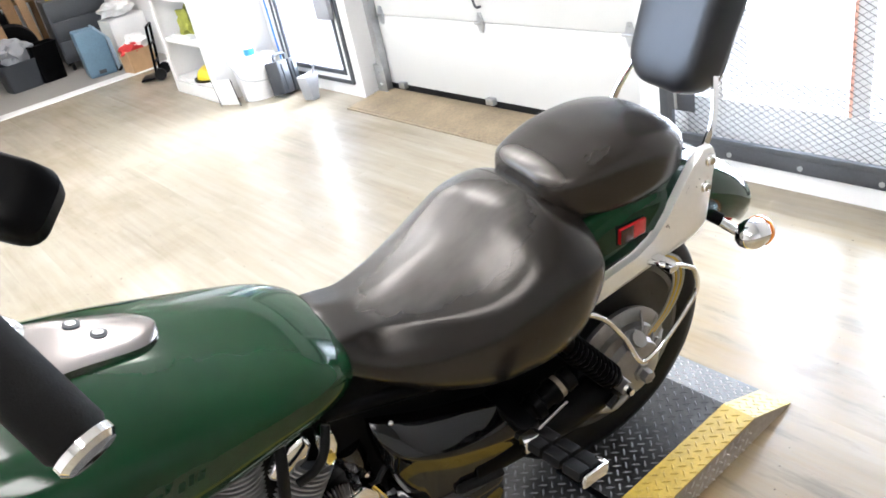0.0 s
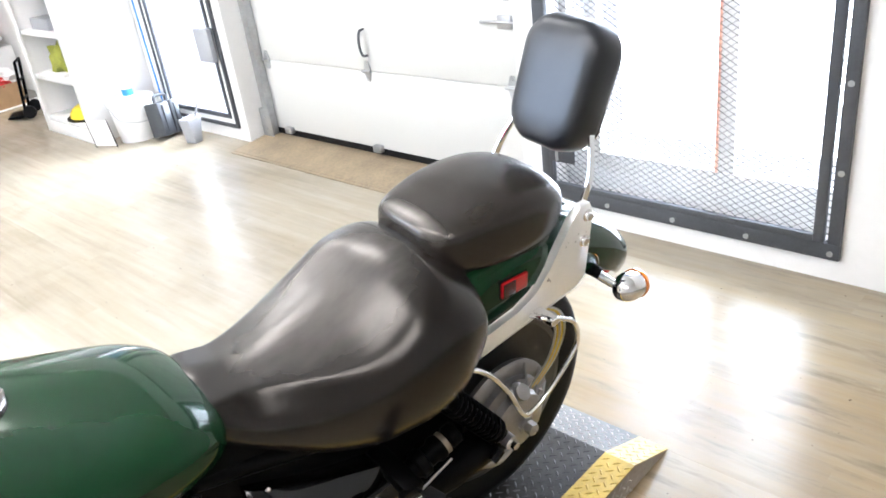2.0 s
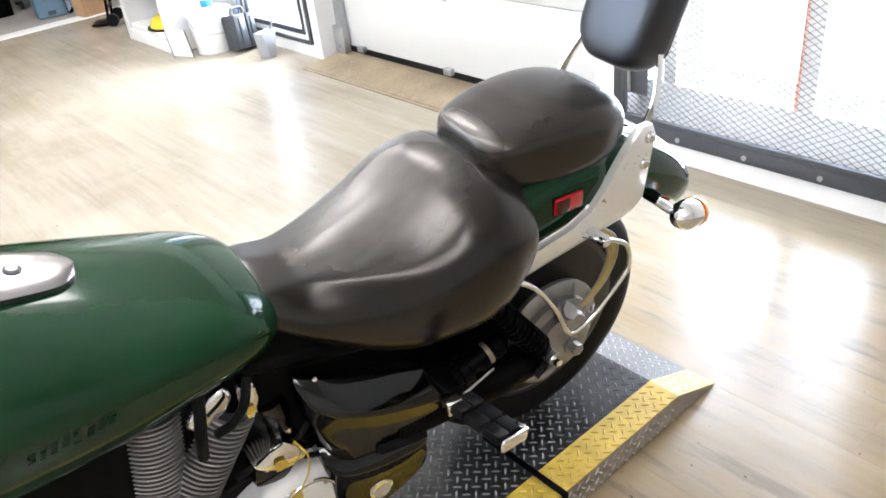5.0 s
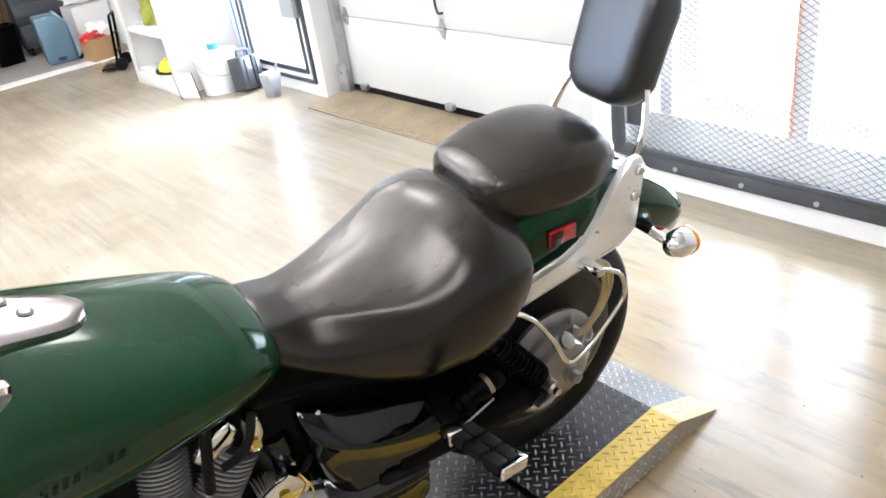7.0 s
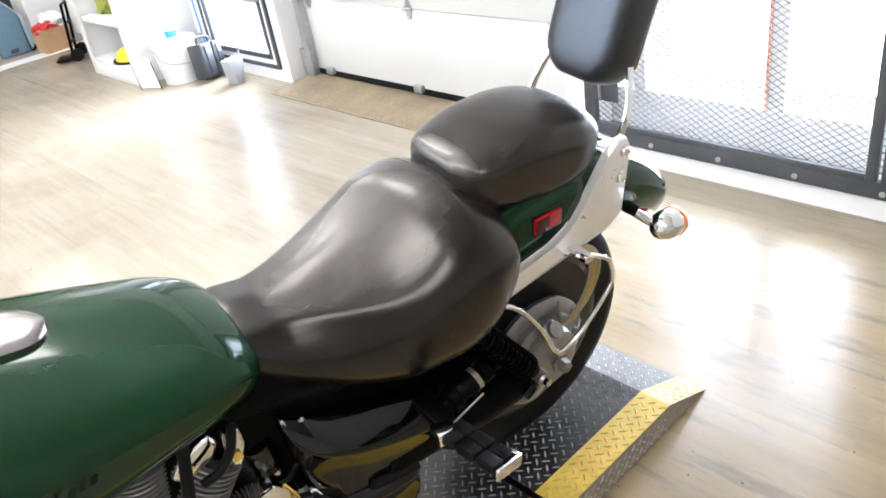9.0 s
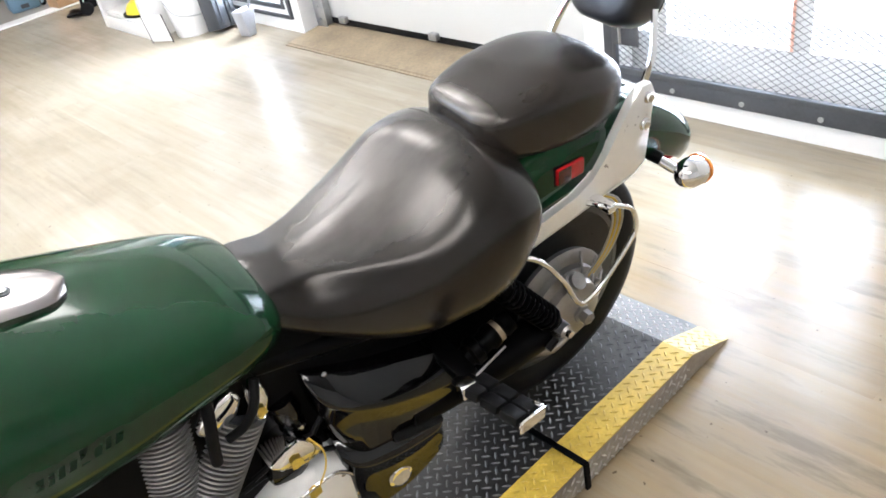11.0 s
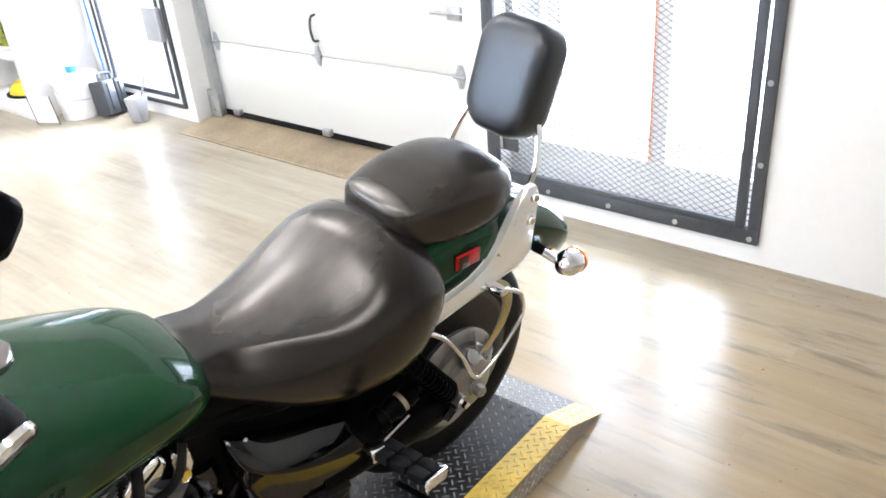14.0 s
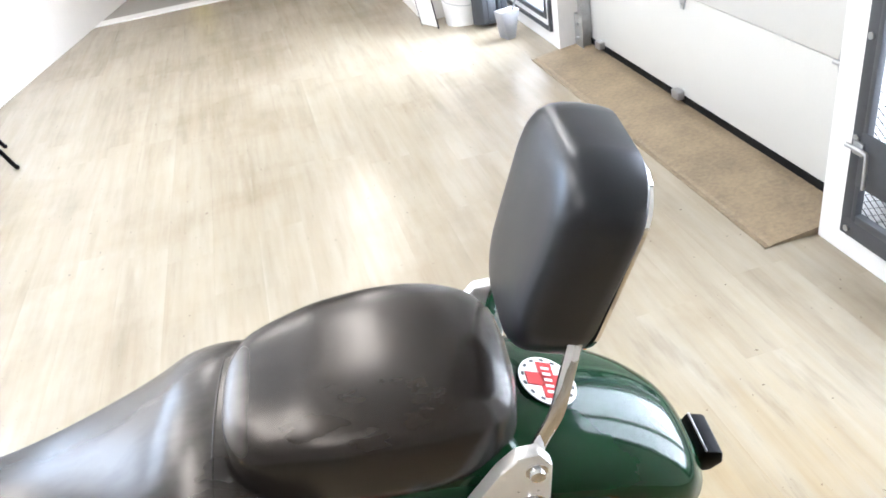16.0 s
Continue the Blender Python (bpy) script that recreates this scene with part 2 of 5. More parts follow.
M_YELLOW = surface("yellow_safety_paint", (0.55, 0.375, 0.045), 0.45, var=0.28, scale=14, fine=140, bump=0.1)
M_PALEYELLOW = surface("faded_yellow_paint", (0.63, 0.51, 0.20), 0.5, var=0.3, scale=14, fine=140, bump=0.1)
M_REDLENS = surface("red_reflector_plastic", (0.36, 0.008, 0.010), 0.15, var=0.3, scale=60, fine=400, coat=0.5)
M_DARKRED = surface("dark_red_plastic", (0.06, 0.002, 0.004), 0.15, var=0.3, scale=60, coat=0.5)
M_AMBER = surface("amber_lens_plastic", (0.80, 0.22, 0.02), 0.15, var=0.1, coat=0.5)
M_FIN = surface("cylinder_fin_alloy", (0.24, 0.235, 0.23), 0.42, metal=0.6, var=0.2, scale=30)
M_CLAMP = surface("dull_brass_clamp", (0.33, 0.28, 0.21), 0.45, metal=0.5, var=0.2, scale=40)
M_WHITEPL = surface("white_plastic", (0.78, 0.78, 0.77), 0.4, var=0.05)
M_BLUEPL = surface("blue_label", (0.05, 0.25, 0.75), 0.4, var=0.1)
M_BLUEGREY = surface("blue_grey_plastic", (0.13, 0.22, 0.30), 0.45, var=0.15)
M_PALEBLUE = surface("pale_blue_plastic", (0.36, 0.46, 0.56), 0.45, var=0.1)
M_CARD = surface("cardboard", (0.42, 0.27, 0.14), 0.75, var=0.15, scale=12)
M_DARKGREY = surface("dark_grey_plastic", (0.045, 0.05, 0.058), 0.45, var=0.2)
M_MIDGREY = surface("grey_plastic", (0.32, 0.33, 0.35), 0.45, var=0.12)
M_RED = surface("red_cloth", (0.55, 0.03, 0.03), 0.7, var=0.2)
M_OLIVE = surface("olive_yellow_cloth", (0.30, 0.32, 0.05), 0.8, var=0.3, scale=25)
M_BRIGHTYEL = surface("bright_yellow_plastic", (0.80, 0.62, 0.03), 0.4, var=0.1)
M_CONCRETE = surface("pale_concrete", (0.72, 0.71, 0.69), 0.8, var=0.15, scale=2, bump=0.2)
M_ORANGE = surface("orange_paint", (0.85, 0.48, 0.36), 0.5, var=0.15)
M_DARKFLOOR = surface("grey_concrete_floor", (0.30, 0.285, 0.26), 0.5, var=0.2, scale=3, bump=0.1)
M_RAIL = surface("polished_steel_rail", (0.88, 0.88, 0.87), 0.30, metal=0.55, var=0.04, rough_var=0.05)
M_WOOD = surface("tan_wood", (0.30, 0.18, 0.08), 0.55, var=0.3, scale=10)
M_LAMP = glow("lamp_diffuser", (1.0, 0.92, 0.80), 16.0)
M_GLASS = glass("door_glass")


# ---- tools ----
def mesh_of(name, bm, mat, smooth=False, angle=None):
    bmesh.ops.recalc_face_normals(bm, faces=bm.faces)
    me = bpy.data.meshes.new(name)
    bm.to_mesh(me)
    bm.free()
    me.materials.append(mat)
    if smooth:
        me.shade_smooth()
        if angle:
            me.set_sharp_from_angle(angle=radians(angle))
    return me


def part(name, bm, mat, parent=None, label="", smooth=True, angle=40):
    ob = new(name, mesh_of(name, bm, mat, smooth, angle))
    if parent:
        ob.parent = parent
    if label:
        tagged(ob, label)
    return ob


def thing(name, label, category, m=None, group="", kind=""):
    ob = new(name)
    ob.empty_display_size = 0.1
    if m is not None:
        ob.matrix_world = m
    return tagged(ob, label, category, group, kind)


def box(bm, x0, x1, y0, y1, z0, z1, bevel=0.0, seg=2):
    r = bmesh.ops.create_cube(bm, size=1.0, matrix=Matrix.LocRotScale(((x0 + x1) / 2, (y0 + y1) / 2, (z0 + z1) / 2), None, (abs(x1 - x0), abs(y1 - y0), abs(z1 - z0))))
    if bevel:
        ed = {e for v in r["verts"] for e in v.link_edges}
        bmesh.ops.bevel(bm, geom=list(ed), offset=bevel, segments=seg, profile=0.5, affect="EDGES")
    return bm


def boxed(*a, **k):
    return box(bmesh.new(), *a, **k)


def rod(bm, p0, p1, r0, r1=None, seg=20, cap=True):
    p0, p1 = Vector(p0), Vector(p1)
    d = p1 - p0
    m = Matrix.Translation((p0 + p1) / 2) @ d.to_track_quat("Z", "Y").to_matrix().to_4x4()
    bmesh.ops.create_cone(bm, cap_ends=cap, segments=seg, radius1=r0, radius2=r0 if r1 is None else r1, depth=d.length, matrix=m)
    return bm


def lathe(bm, p0, axis, prof, seg=40):
    """Turns a profile of (along, radius) about the axis from p0."""
    p0, ax = Vector(p0), Vector(axis).normalized()
    u = ax.orthogonal().normalized()
    v = ax.cross(u)
    rings = [[bm.verts.new(p0 + ax * a + (u * math.cos(2 * math.pi * i / seg) + v * math.sin(2 * math.pi * i / seg)) * max(r, 1e-4)) for i in range(seg)] for a, r in prof]
    skin(bm, rings)
    return bm


def skin(bm, rings, caps=True, closed=False):
    n = len(rings[0])
    pairs = list(zip(rings, rings[1:])) + ([(rings[-1], rings[0])] if closed else [])
    for a, b in pairs:
        for i in range(n):
            bm.faces.new((a[i], a[(i + 1) % n], b[(i + 1) % n], b[i]))
    if caps and not closed:
        bm.faces.new(rings[0][::-1])
        bm.faces.new(rings[-1])


def smooth_path(pts, per=8):
    """A smooth line through the points."""
    p = [np.array(q, float) for q in pts]
    p = [2 * p[0] - p[1]] + p + [2 * p[-1] - p[-2]]
    out = []
    for i in range(1, len(p) - 2):
        for k in range(per):
            t = k / per
            out.append(0.5 * (2 * p[i] + (p[i + 1] - p[i - 1]) * t + (2 * p[i - 1] - 5 * p[i] + 4 * p[i + 1] - p[i + 2]) * t * t + (3 * p[i] - p[i - 1] - 3 * p[i + 1] + p[i + 2]) * t ** 3))
    out.append(p[-2])
    return out


def tube(bm, pts, r, seg=12, flat=1.0):
    pts = [Vector(p) for p in pts]
    rings, up = [], None
    for i, p in enumerate(pts):
        d = (pts[min(i + 1, len(pts) - 1)] - pts[max(i - 1, 0)]).normalized()
        u = d.orthogonal() if up is None else (up - d * up.dot(d))
        u.normalize()
        up = u
        v = d.cross(u)
        rings.append([bm.verts.new(p + u * r * math.cos(2 * math.pi * k / seg) + v * r * flat * math.sin(2 * math.pi * k / seg)) for k in range(seg)])
    skin(bm, rings)
    return bm


def power(v, e):
    return math.copysign(abs(v) ** e, v)


def body(bm, stations, per=6, n=44, et=1.0, eb=1.0, ey=1.0, eyb=None):
    """A rounded body along x. Stations: x, half width, top, height of the widest line, bottom, and the shift to the side."""
    rings = []
    for s in smooth_path([(*q, 0.0)[:6] if len(q) == 5 else q for q in stations], per):
        x, w, zt, zs, zb, yc = s
        w = max(w, 0.002)
        ring = []
        for k in range(n):
            a = 2 * math.pi * k / n
            c, sn = math.cos(a), math.sin(a)
            z = zs + (max(zt - zs, 0.002) * power(sn, et) if sn >= 0 else max(zs - zb, 0.002) * power(sn, eb))
            ring.append(bm.verts.new((x, yc + w * power(c, ey if sn >= 0 or eyb is None else eyb), z)))
        rings.append(ring)
    skin(bm, rings)
    return bm


def prism(bm, outline, axis, a, b, bevel=0.0):
    """An outline of two coordinates drawn out along the third axis from a to b."""
    def at(p, h):
        return {"x": (h, p[0], p[1]), "y": (p[0], h, p[1]), "z": (p[0], p[1], h)}[axis]
    lo, hi = [bm.verts.new(at(p, a)) for p in outline], [bm.verts.new(at(p, b)) for p in outline]
    bm.faces.new(lo[::-1])
    bm.faces.new(hi)
    n = len(outline)
    for i in range(n):
        bm.faces.new((lo[i], lo[(i + 1) % n], hi[(i + 1) % n], hi[i]))
    if bevel:
        bmesh.ops.bevel(bm, geom=bm.edges[:], offset=bevel, segments=2, profile=0.5, affect="EDGES")
    return bm


def rounded(w, h, r, k=5):
    """A rectangle of that size with round corners."""
    out = []
    for cx, cy, a0 in ((w / 2 - r, h / 2 - r, 0), (-w / 2 + r, h / 2 - r, 90), (-w / 2 + r, -h / 2 + r, 180), (w / 2 - r, -h / 2 + r, 270)):
        for i in range(k + 1):
            a = radians(a0 + 90 * i / k)
            out.append((cx + r * math.cos(a), cy + r * math.sin(a)))
    return out


# ---- the room ----
WX = 2.963            # face of the long wall
OPEN0, OPEN1 = 2.40, 4.632   # garage opening
HIGH = 2.75          # ceiling
OPENH = 2.15


def wall(name, x0, x1, y0, y1, z0=0.0, z1=HIGH, label="white painted wall", mat=None):
    return tagged(part(name, boxed(x0, x1, y0, y1, z0, z1), mat or M_WALL, smooth=False), label, "wall", kind="structure")


FLOOR = tagged(part("floor", boxed(-3.6, WX + 0.35, -3.2, 7.70, -0.12, -0.004), M_FLOOR, smooth=False), "pale greige wood-look plank floor, glossy", "floor", kind="structure")
tagged(part("floor_north", boxed(-3.6, WX + 0.35, 7.88, 12.4, -0.12, -0.002), M_DARKFLOOR, smooth=False), "grey worn concrete floor in the dim far bay", "floor", kind="structure")
# a white strip stands in for the soft band of light on the floor
tagged(part("light_band", boxed(-3.6, WX + 0.1, 7.70, 7.88, -0.12, 0.004, 0.003), M_WHITEPL, smooth=False), "white strip for a band of light across the floor", "trim", kind="structure")
MESH1 = (1.045, 2.284)    # wire mesh door, jamb to jamb
MESH2 = (4.715, 5.60)      # second mesh door
T = 0.22
wall("wall_east_a", WX, WX + T, -3.2, MESH1[0] + 0.02, label="white painted wall beside the mesh door")
wall("wall_east_b", WX, WX + T, MESH1[0] + 0.02, MESH1[1] - 0.02, 0, 0.10, "low white sill wall under the mesh door")
wall("wall_east_c", WX, WX + T, MESH1[0] + 0.02, MESH1[1] - 0.02, 2.06, HIGH, "white wall over the mesh door")
wall("wall_east_d", WX, WX + T, MESH1[1] - 0.02, OPEN0, label="white painted pier between the doors")
wall("wall_east_e", WX, WX + T, OPEN0, OPEN1, OPENH, HIGH, "white wall over the garage door")
wall("wall_east_f", WX, WX + T, OPEN1, MESH2[0] + 0.02, label="white painted pier beside the garage door")
wall("wall_east_g", WX, WX + T, MESH2[0] + 0.02, MESH2[1] - 0.02, 0, 0.10, "white sill under the far mesh door")
wall("wall_east_h", WX, WX + T, MESH2[0] + 0.02, MESH2[1] - 0.02, 2.06, HIGH, "white wall over the far mesh door")
wall("wall_east_i", WX, WX + T, MESH2[1] - 0.02, 12.4)
wall("wall_south", -3.6, WX + T, -3.42, -3.2)
wall("wall_north", -3.6, WX + T, 12.4, 12.62, label="wall at the far end in shade")
bm = bmesh.new()
prism(bm, [(-2.9, -3.2), (-2.10, -1.3), (0.45, 9.5), (0.45, 12.4), (0.25, 12.4), (0.25, 9.55), (-2.30, -1.25), (-3.1, -3.2)], "z", 0.0, HIGH)
tagged(part("wall_west", bm, M_WALL, smooth=False), "long white painted wall running slantwise", "wall", kind="structure")
tagged(part("ceiling", boxed(-3.6, WX + T, -3.42, 12.62, HIGH, HIGH + 0.1), M_CEIL, smooth=False), "plain painted ceiling", "ceiling", kind="structure")


def ceiling_light(x, y):
    t = thing("ceiling_light", "white suspended ceiling light out of view, switched on", "lamp", pose(x, y, HIGH), "ceiling lights")
    part("housing", boxed(-0.05, 0.05, -0.62, 0.62, -0.262, -0.232, 0.008), M_WHITEPL, t)
    part("diffuser", boxed(-0.13, 0.13, -0.60, 0.60, -0.300, -0.264, 0.012), M_LAMP, t, "glowing diffuser")
    for b in (-0.5, 0.5):
        part("hanger", rod(bmesh.new(), (0, b, -0.234), (0, b, -0.001), 0.004, seg=8), M_GALV, t)


# fixtures out of view; the last is added only to brighten the far cartons
for lx, ly in ((0.1, -0.7), (0.20, 1.35), (-0.45, 2.8), (1.38, 2.75), (0.35, 4.9), (1.75, 5.2), (1.95, 7.75)):
    ceiling_light(lx, ly)

area_lamp("daylight_mesh_door", (3.75, 1.65, 1.15), (0, 1.65, 0.95), 1.5, 2.1, 125, (0.93, 0.97, 1.0))
area_lamp("daylight_far_door", (3.75, 5.16, 1.15), (0, 5.16, 0.95), 1.0, 2.1, 130, (0.93, 0.97, 1.0))


def side_window():
    """A high window in the slanting wall, off to the side of the walk."""
    m = pose(-0.947, 3.50, 1.25, 0, 0, -13.3)
    t = tagged(new("window_1"), "high white framed window letting in cool daylight", "window", kind="structure")
    t.matrix_world = m
    for a, b, c, d in ((-1.1, 1.1, 0.0, 0.05), (-1.1, 1.1, 1.17, 1.22), (-1.1, -1.05, 0.05, 1.17), (1.05, 1.1, 0.05, 1.17), (-0.02, 0.02, 0.05, 1.17)):
        part("window_frame", boxed(0.004, 0.045, a, b, c, d, 0.004), M_WHITEPL, t)
    w = area_lamp("daylight_window", (0, 0, 0), (1, 0, 0), 2.10, 1.10, 46, (0.66, 0.82, 1.0))
    w.matrix_world = m @ look((0.012, 0.0, 0.61), (1.0, 0.0, 0.55))


side_window()
tagged(part("ground", boxed(WX + 0.36, 40, -30, 40, -0.35, -0.12), M_CONCRETE, smooth=False), "bright pale concrete yard outside the doors", "ground", kind="structure")


# garage door: panels, track, hinges, handle
def garage_door():
    t = thing("garage_door", "closed white sectional garage door with galvanised hinges", "garage door", pose(3.10, 0, 0))
    z, pitch = 0.075, 0.44
    for i in range(5):
        bm = boxed(0.0, 0.04, OPEN0 - 0.06, OPEN1 + 0.06, z + 0.0016, z + pitch - 0.0016, 0.003)
        part("panel", bm, M_DOOR, t)
        if i:
            part("seam_strip", boxed(0.022, 0.034, OPEN0 - 0.05, OPEN1 + 0.05, z - 0.012, z + 0.012), M_DARKGREY, t, "dark weather seam between panels", smooth=False)
        z += pitch
    part("bottom_seal", boxed(0.004, 0.036, OPEN0 - 0.05, OPEN1 + 0.05, 0.035, 0.074, 0.006), M_RUBBER, t, "black rubber floor seal")
    for i in range(1, 5):
        for y in (OPEN1 - 0.18, 3.53, OPEN0 + 0.14):
            zz = 0.075 + pitch * i
            bm = bmesh.new()
            prism(bm, [(y - 0.012, zz - 0.055), (y + 0.012, zz - 0.055), (y + 0.03, zz), (y + 0.012, zz + 0.055), (y - 0.012, zz + 0.055), (y - 0.03, zz)], "x", -0.006, -0.001)
            rod(bm, (-0.012, y - 0.034, zz), (-0.012, y + 0.034, zz), 0.009, seg=10)
            for s in (-1, 1):
                rod(bm, (-0.010, y, zz + s * 0.035), (-0.004, y, zz + s * 0.035), 0.006, seg=8)
            part("hinge", bm, M_GALV, t)
    for y in (3.53, OPEN1 - 0.28):
        part("bottom_bracket", boxed(-0.035, -0.001, y - 0.03, y + 0.03, 0.06, 0.10, 0.004), M_GALV, t)
    bm = bmesh.new()
    tube(bm, smooth_path([(-0.004, 3.51, 0.60), (-0.035, 3.512, 0.61), (-0.045, 3.515, 0.67), (-0.035, 3.512, 0.73), (-0.004, 3.51, 0.74)]), 0.007, 8)
    part("handle", bm, M_GREYSTEEL, t, "dark steel lift handle")
    bm = boxed(-0.018, -0.002, 2.51, 2.59, 0.78, 0.84, 0.004)
    rod(bm, (-0.014, 2.48, 0.81), (-0.014, 2.69, 0.81), 0.008, seg=10)
    part("slide_bolt", bm, M_GALV, t)
    bm = boxed(-0.055, -0.045, OPEN1 - 0.135, OPEN1 - 0.085, 0.04, 2.1)
    box(bm, -0.055, -0.004, OPEN1 - 0.138, OPEN1 - 0.13, 0.04, 2.1)
    box(bm, -0.014, -0.004, OPEN1 - 0.13, OPEN1 - 0.10, 0.04, 2.1)
    part("track", bm, M_GALV, t, "dull galvanised roller track", smooth=False)
    bm = boxed(-0.062, -0.056, OPEN1 - 0.155, OPEN1 - 0.054, 0.03, 0.21, 0.002)
    box(bm, -0.062, -0.004, OPEN1 - 0.054, OPEN1 - 0.051, 0.03, 0.21)
    for zz in (0.08, 0.16):
        rod(bm, (-0.072, OPEN1 - 0.10, zz), (-0.06, OPEN1 - 0.10, zz), 0.010, seg=6)
    part("track_bracket", bm, M_GALV, t)


garage_door()
bm = bmesh.new()
prism(bm, [(2.785, 0.0), (3.14, 0.0), (3.14, 0.036), (3.06, 0.036), (2.80, 0.008)], "y", OPEN0 + 0.005, OPEN1 - 0.05)
ramp_thing = thing("threshold_ramp", "worn plywood threshold ramp at the garage door", "ramp")
part("ramp_board", bm, M_PLY, ramp_thing, smooth=False)
part("edge_strip", boxed(2.770, 2.786, OPEN0 + 0.005, OPEN1 - 0.05, 0.0, 0.006, 0.002), M_PLY, ramp_thing, "thin wooden edge strip")


def mesh_sheet(x, y0, y1, z0, z1, lw=0.041, lh=0.0125, th=0.0009):
    """Diamond wire sheet: two families of thin zigzag strands."""
    verts, faces = [], []
    ny, nz = int((y1 - y0) / lw), int((z1 - z0) / lh)
    for j in range(nz):
        for i in range(ny * 2):
            a = (y0 + i * lw / 2, z0 + (j + (1.0 if (i + j) % 2 else 0.0)) * lh)
            b = (y0 + (i + 1) * lw / 2, z0 + (j + (0.0 if (i + j) % 2 else 1.0)) * lh)
            k = len(verts)
            for (yy, zz) in (a, b):
                verts += [(x - 0.0012, yy, zz - th), (x - 0.0012, yy, zz + th), (x + 0.0012, yy, zz + th), (x + 0.0012, yy, zz - th)]
            faces += [(k + q, k + (q + 1) % 4, k + 4 + (q + 1) % 4, k + 4 + q) for q in range(4)]
    me = bpy.data.meshes.new("mesh_screen")
    me.from_pydata(verts, [], faces)
    me.materials.append(M_MESH)
    return me


def mesh_door(name, y0, y1, z0, z1, label, bolts=True, fine=True):
    t = tagged(new(name), label, "door", kind="structure")
    fw = 0.042
    for nm, a in (("frame_rail", (y0, y1, z0, z0 + 0.06)), ("frame_rail", (y0, y1, z1 - 0.06, z1))):
        part(nm, boxed(WX - 0.022, WX - 0.001, a[0], a[1], a[2], a[3], 0.002), M_GREYSTEEL, t)
    for a in ((y0, y0 + fw), (y1 - fw, y1)):
        part("frame_stile", boxed(WX - 0.023, WX - 0.001, a[0], a[1], z0 + 0.06, z1 - 0.06, 0.002), M_GREYSTEEL, t)
    g = 0.012
    yi0, yi1 = y0 + fw + g, y1 - fw - 0.004
    for a in ((yi0, yi0 + 0.036), (yi1 - 0.018, yi1)):
        part("leaf_stile", boxed(WX - 0.030, WX - 0.006, a[0], a[1], z0 + 0.064, z1 - 0.064, 0.003), M_GREYSTEEL, t)
    part("leaf_rail", boxed(WX - 0.030, WX - 0.006, yi0 + 0.036, yi1 - 0.018, z0 + 0.062, z0 + 0.088, 0.003), M_GREYSTEEL, t)
    part("leaf_rail", boxed(WX - 0.030, WX - 0.006, yi0 + 0.036, yi1 - 0.018, z1 - 0.09, z1 - 0.064, 0.003), M_GREYSTEEL, t)
    sc = new("mesh_screen", mesh_sheet(WX - 0.003, y0 + 0.03, y1 - 0.03, z0 + 0.05, z1 - 0.05))
    sc.parent = t
    tagged(sc, "expanded steel mesh", kind="stuff")
    if bolts:
        n = 4
        for i in range(n + 1):
            y = y0 + 0.03 + (y1 - y0 - 0.06) * i / n
            part("bolt", rod(bmesh.new(), (WX - 0.028, y, z0 + 0.025), (WX - 0.02, y, z0 + 0.025), 0.011, 0.008, 10), M_GALV, t)
        for i in range(1, 7):
            for y in (y0 + 0.02, y1 - 0.02):
                part("bolt", rod(bmesh.new(), (WX - 0.029, y, z0 + 0.025 + 0.30 * i), (WX - 0.021, y, z0 + 0.025 + 0.30 * i), 0.011, 0.008, 10), M_GALV, t)
        # drop latch with its cover plate
        for zl in (0.36, 1.06):
            latch = part("latch_plate", boxed(WX - 0.036, WX - 0.031, y1 - 0.18, y1 - 0.05, zl - 0.085, zl + 0.085, 0.002), M_GREYSTEEL, t, "dark mesh-covered latch plate")
            bm = bmesh.new()
            rod(bm, (WX - 0.05, y1 - 0.01, zl + 0.035), (WX - 0.05, y1 - 0.09, zl + 0.035), 0.007, seg=10)
            tube(bm, smooth_path([(WX - 0.05, y1 - 0.085, zl + 0.035), (WX - 0.055, y1 - 0.10, zl + 0.03), (WX - 0.055, y1 - 0.105, zl - 0.07)]), 0.006, 8)
            box(bm, WX - 0.045, WX - 0.037, y1 - 0.07, y1 - 0.03, zl + 0.015, zl + 0.055, 0.002)
            part("latch_rod", bm, M_GALV, latch, "zinc latch rod")
    return t


mesh_door("door_1", MESH1[0], MESH1[1], 0.088, 2.08, "dark grey steel security door with expanded mesh, closed")


def glazed_door(name, y0, y1, stiles, label):
    t = tagged(new(name), label, "door", kind="structure")
    x0, x1 = WX + 0.14, WX + 0.18
    part("bottom_rail", boxed(x0, x1, y0, y1, 0.10, 0.272, 0.004), M_WHITEPL, t)
    part("top_rail", boxed(x0, x1, y0, y1, 1.93, 2.05, 0.004), M_WHITEPL, t)
    for a, b in stiles:
        part("stile", boxed(x0, x1, a, b, 0.272, 1.93, 0.004), M_WHITEPL, t)
    for (a, b), (c, d) in zip(stiles, stiles[1:]):
        p = part("pane", boxed(x0 + 0.015, x0 + 0.021, b, c, 0.272, 1.93), M_GLASS, t, "clear glass", smooth=False)
        p.visible_shadow = False
    return t


gd = glazed_door("door_2", 1.08, 2.27, [(1.08, 1.12), (1.50, 1.575), (2.09, 2.15), (2.23, 2.27)], "white framed glazed outer door behind the mesh")
part("orange_strip", boxed(WX + 0.132, WX + 0.139, 1.562, 1.573, 0.272, 1.93), M_ORANGE, gd, "thin orange edging strip", smooth=False)

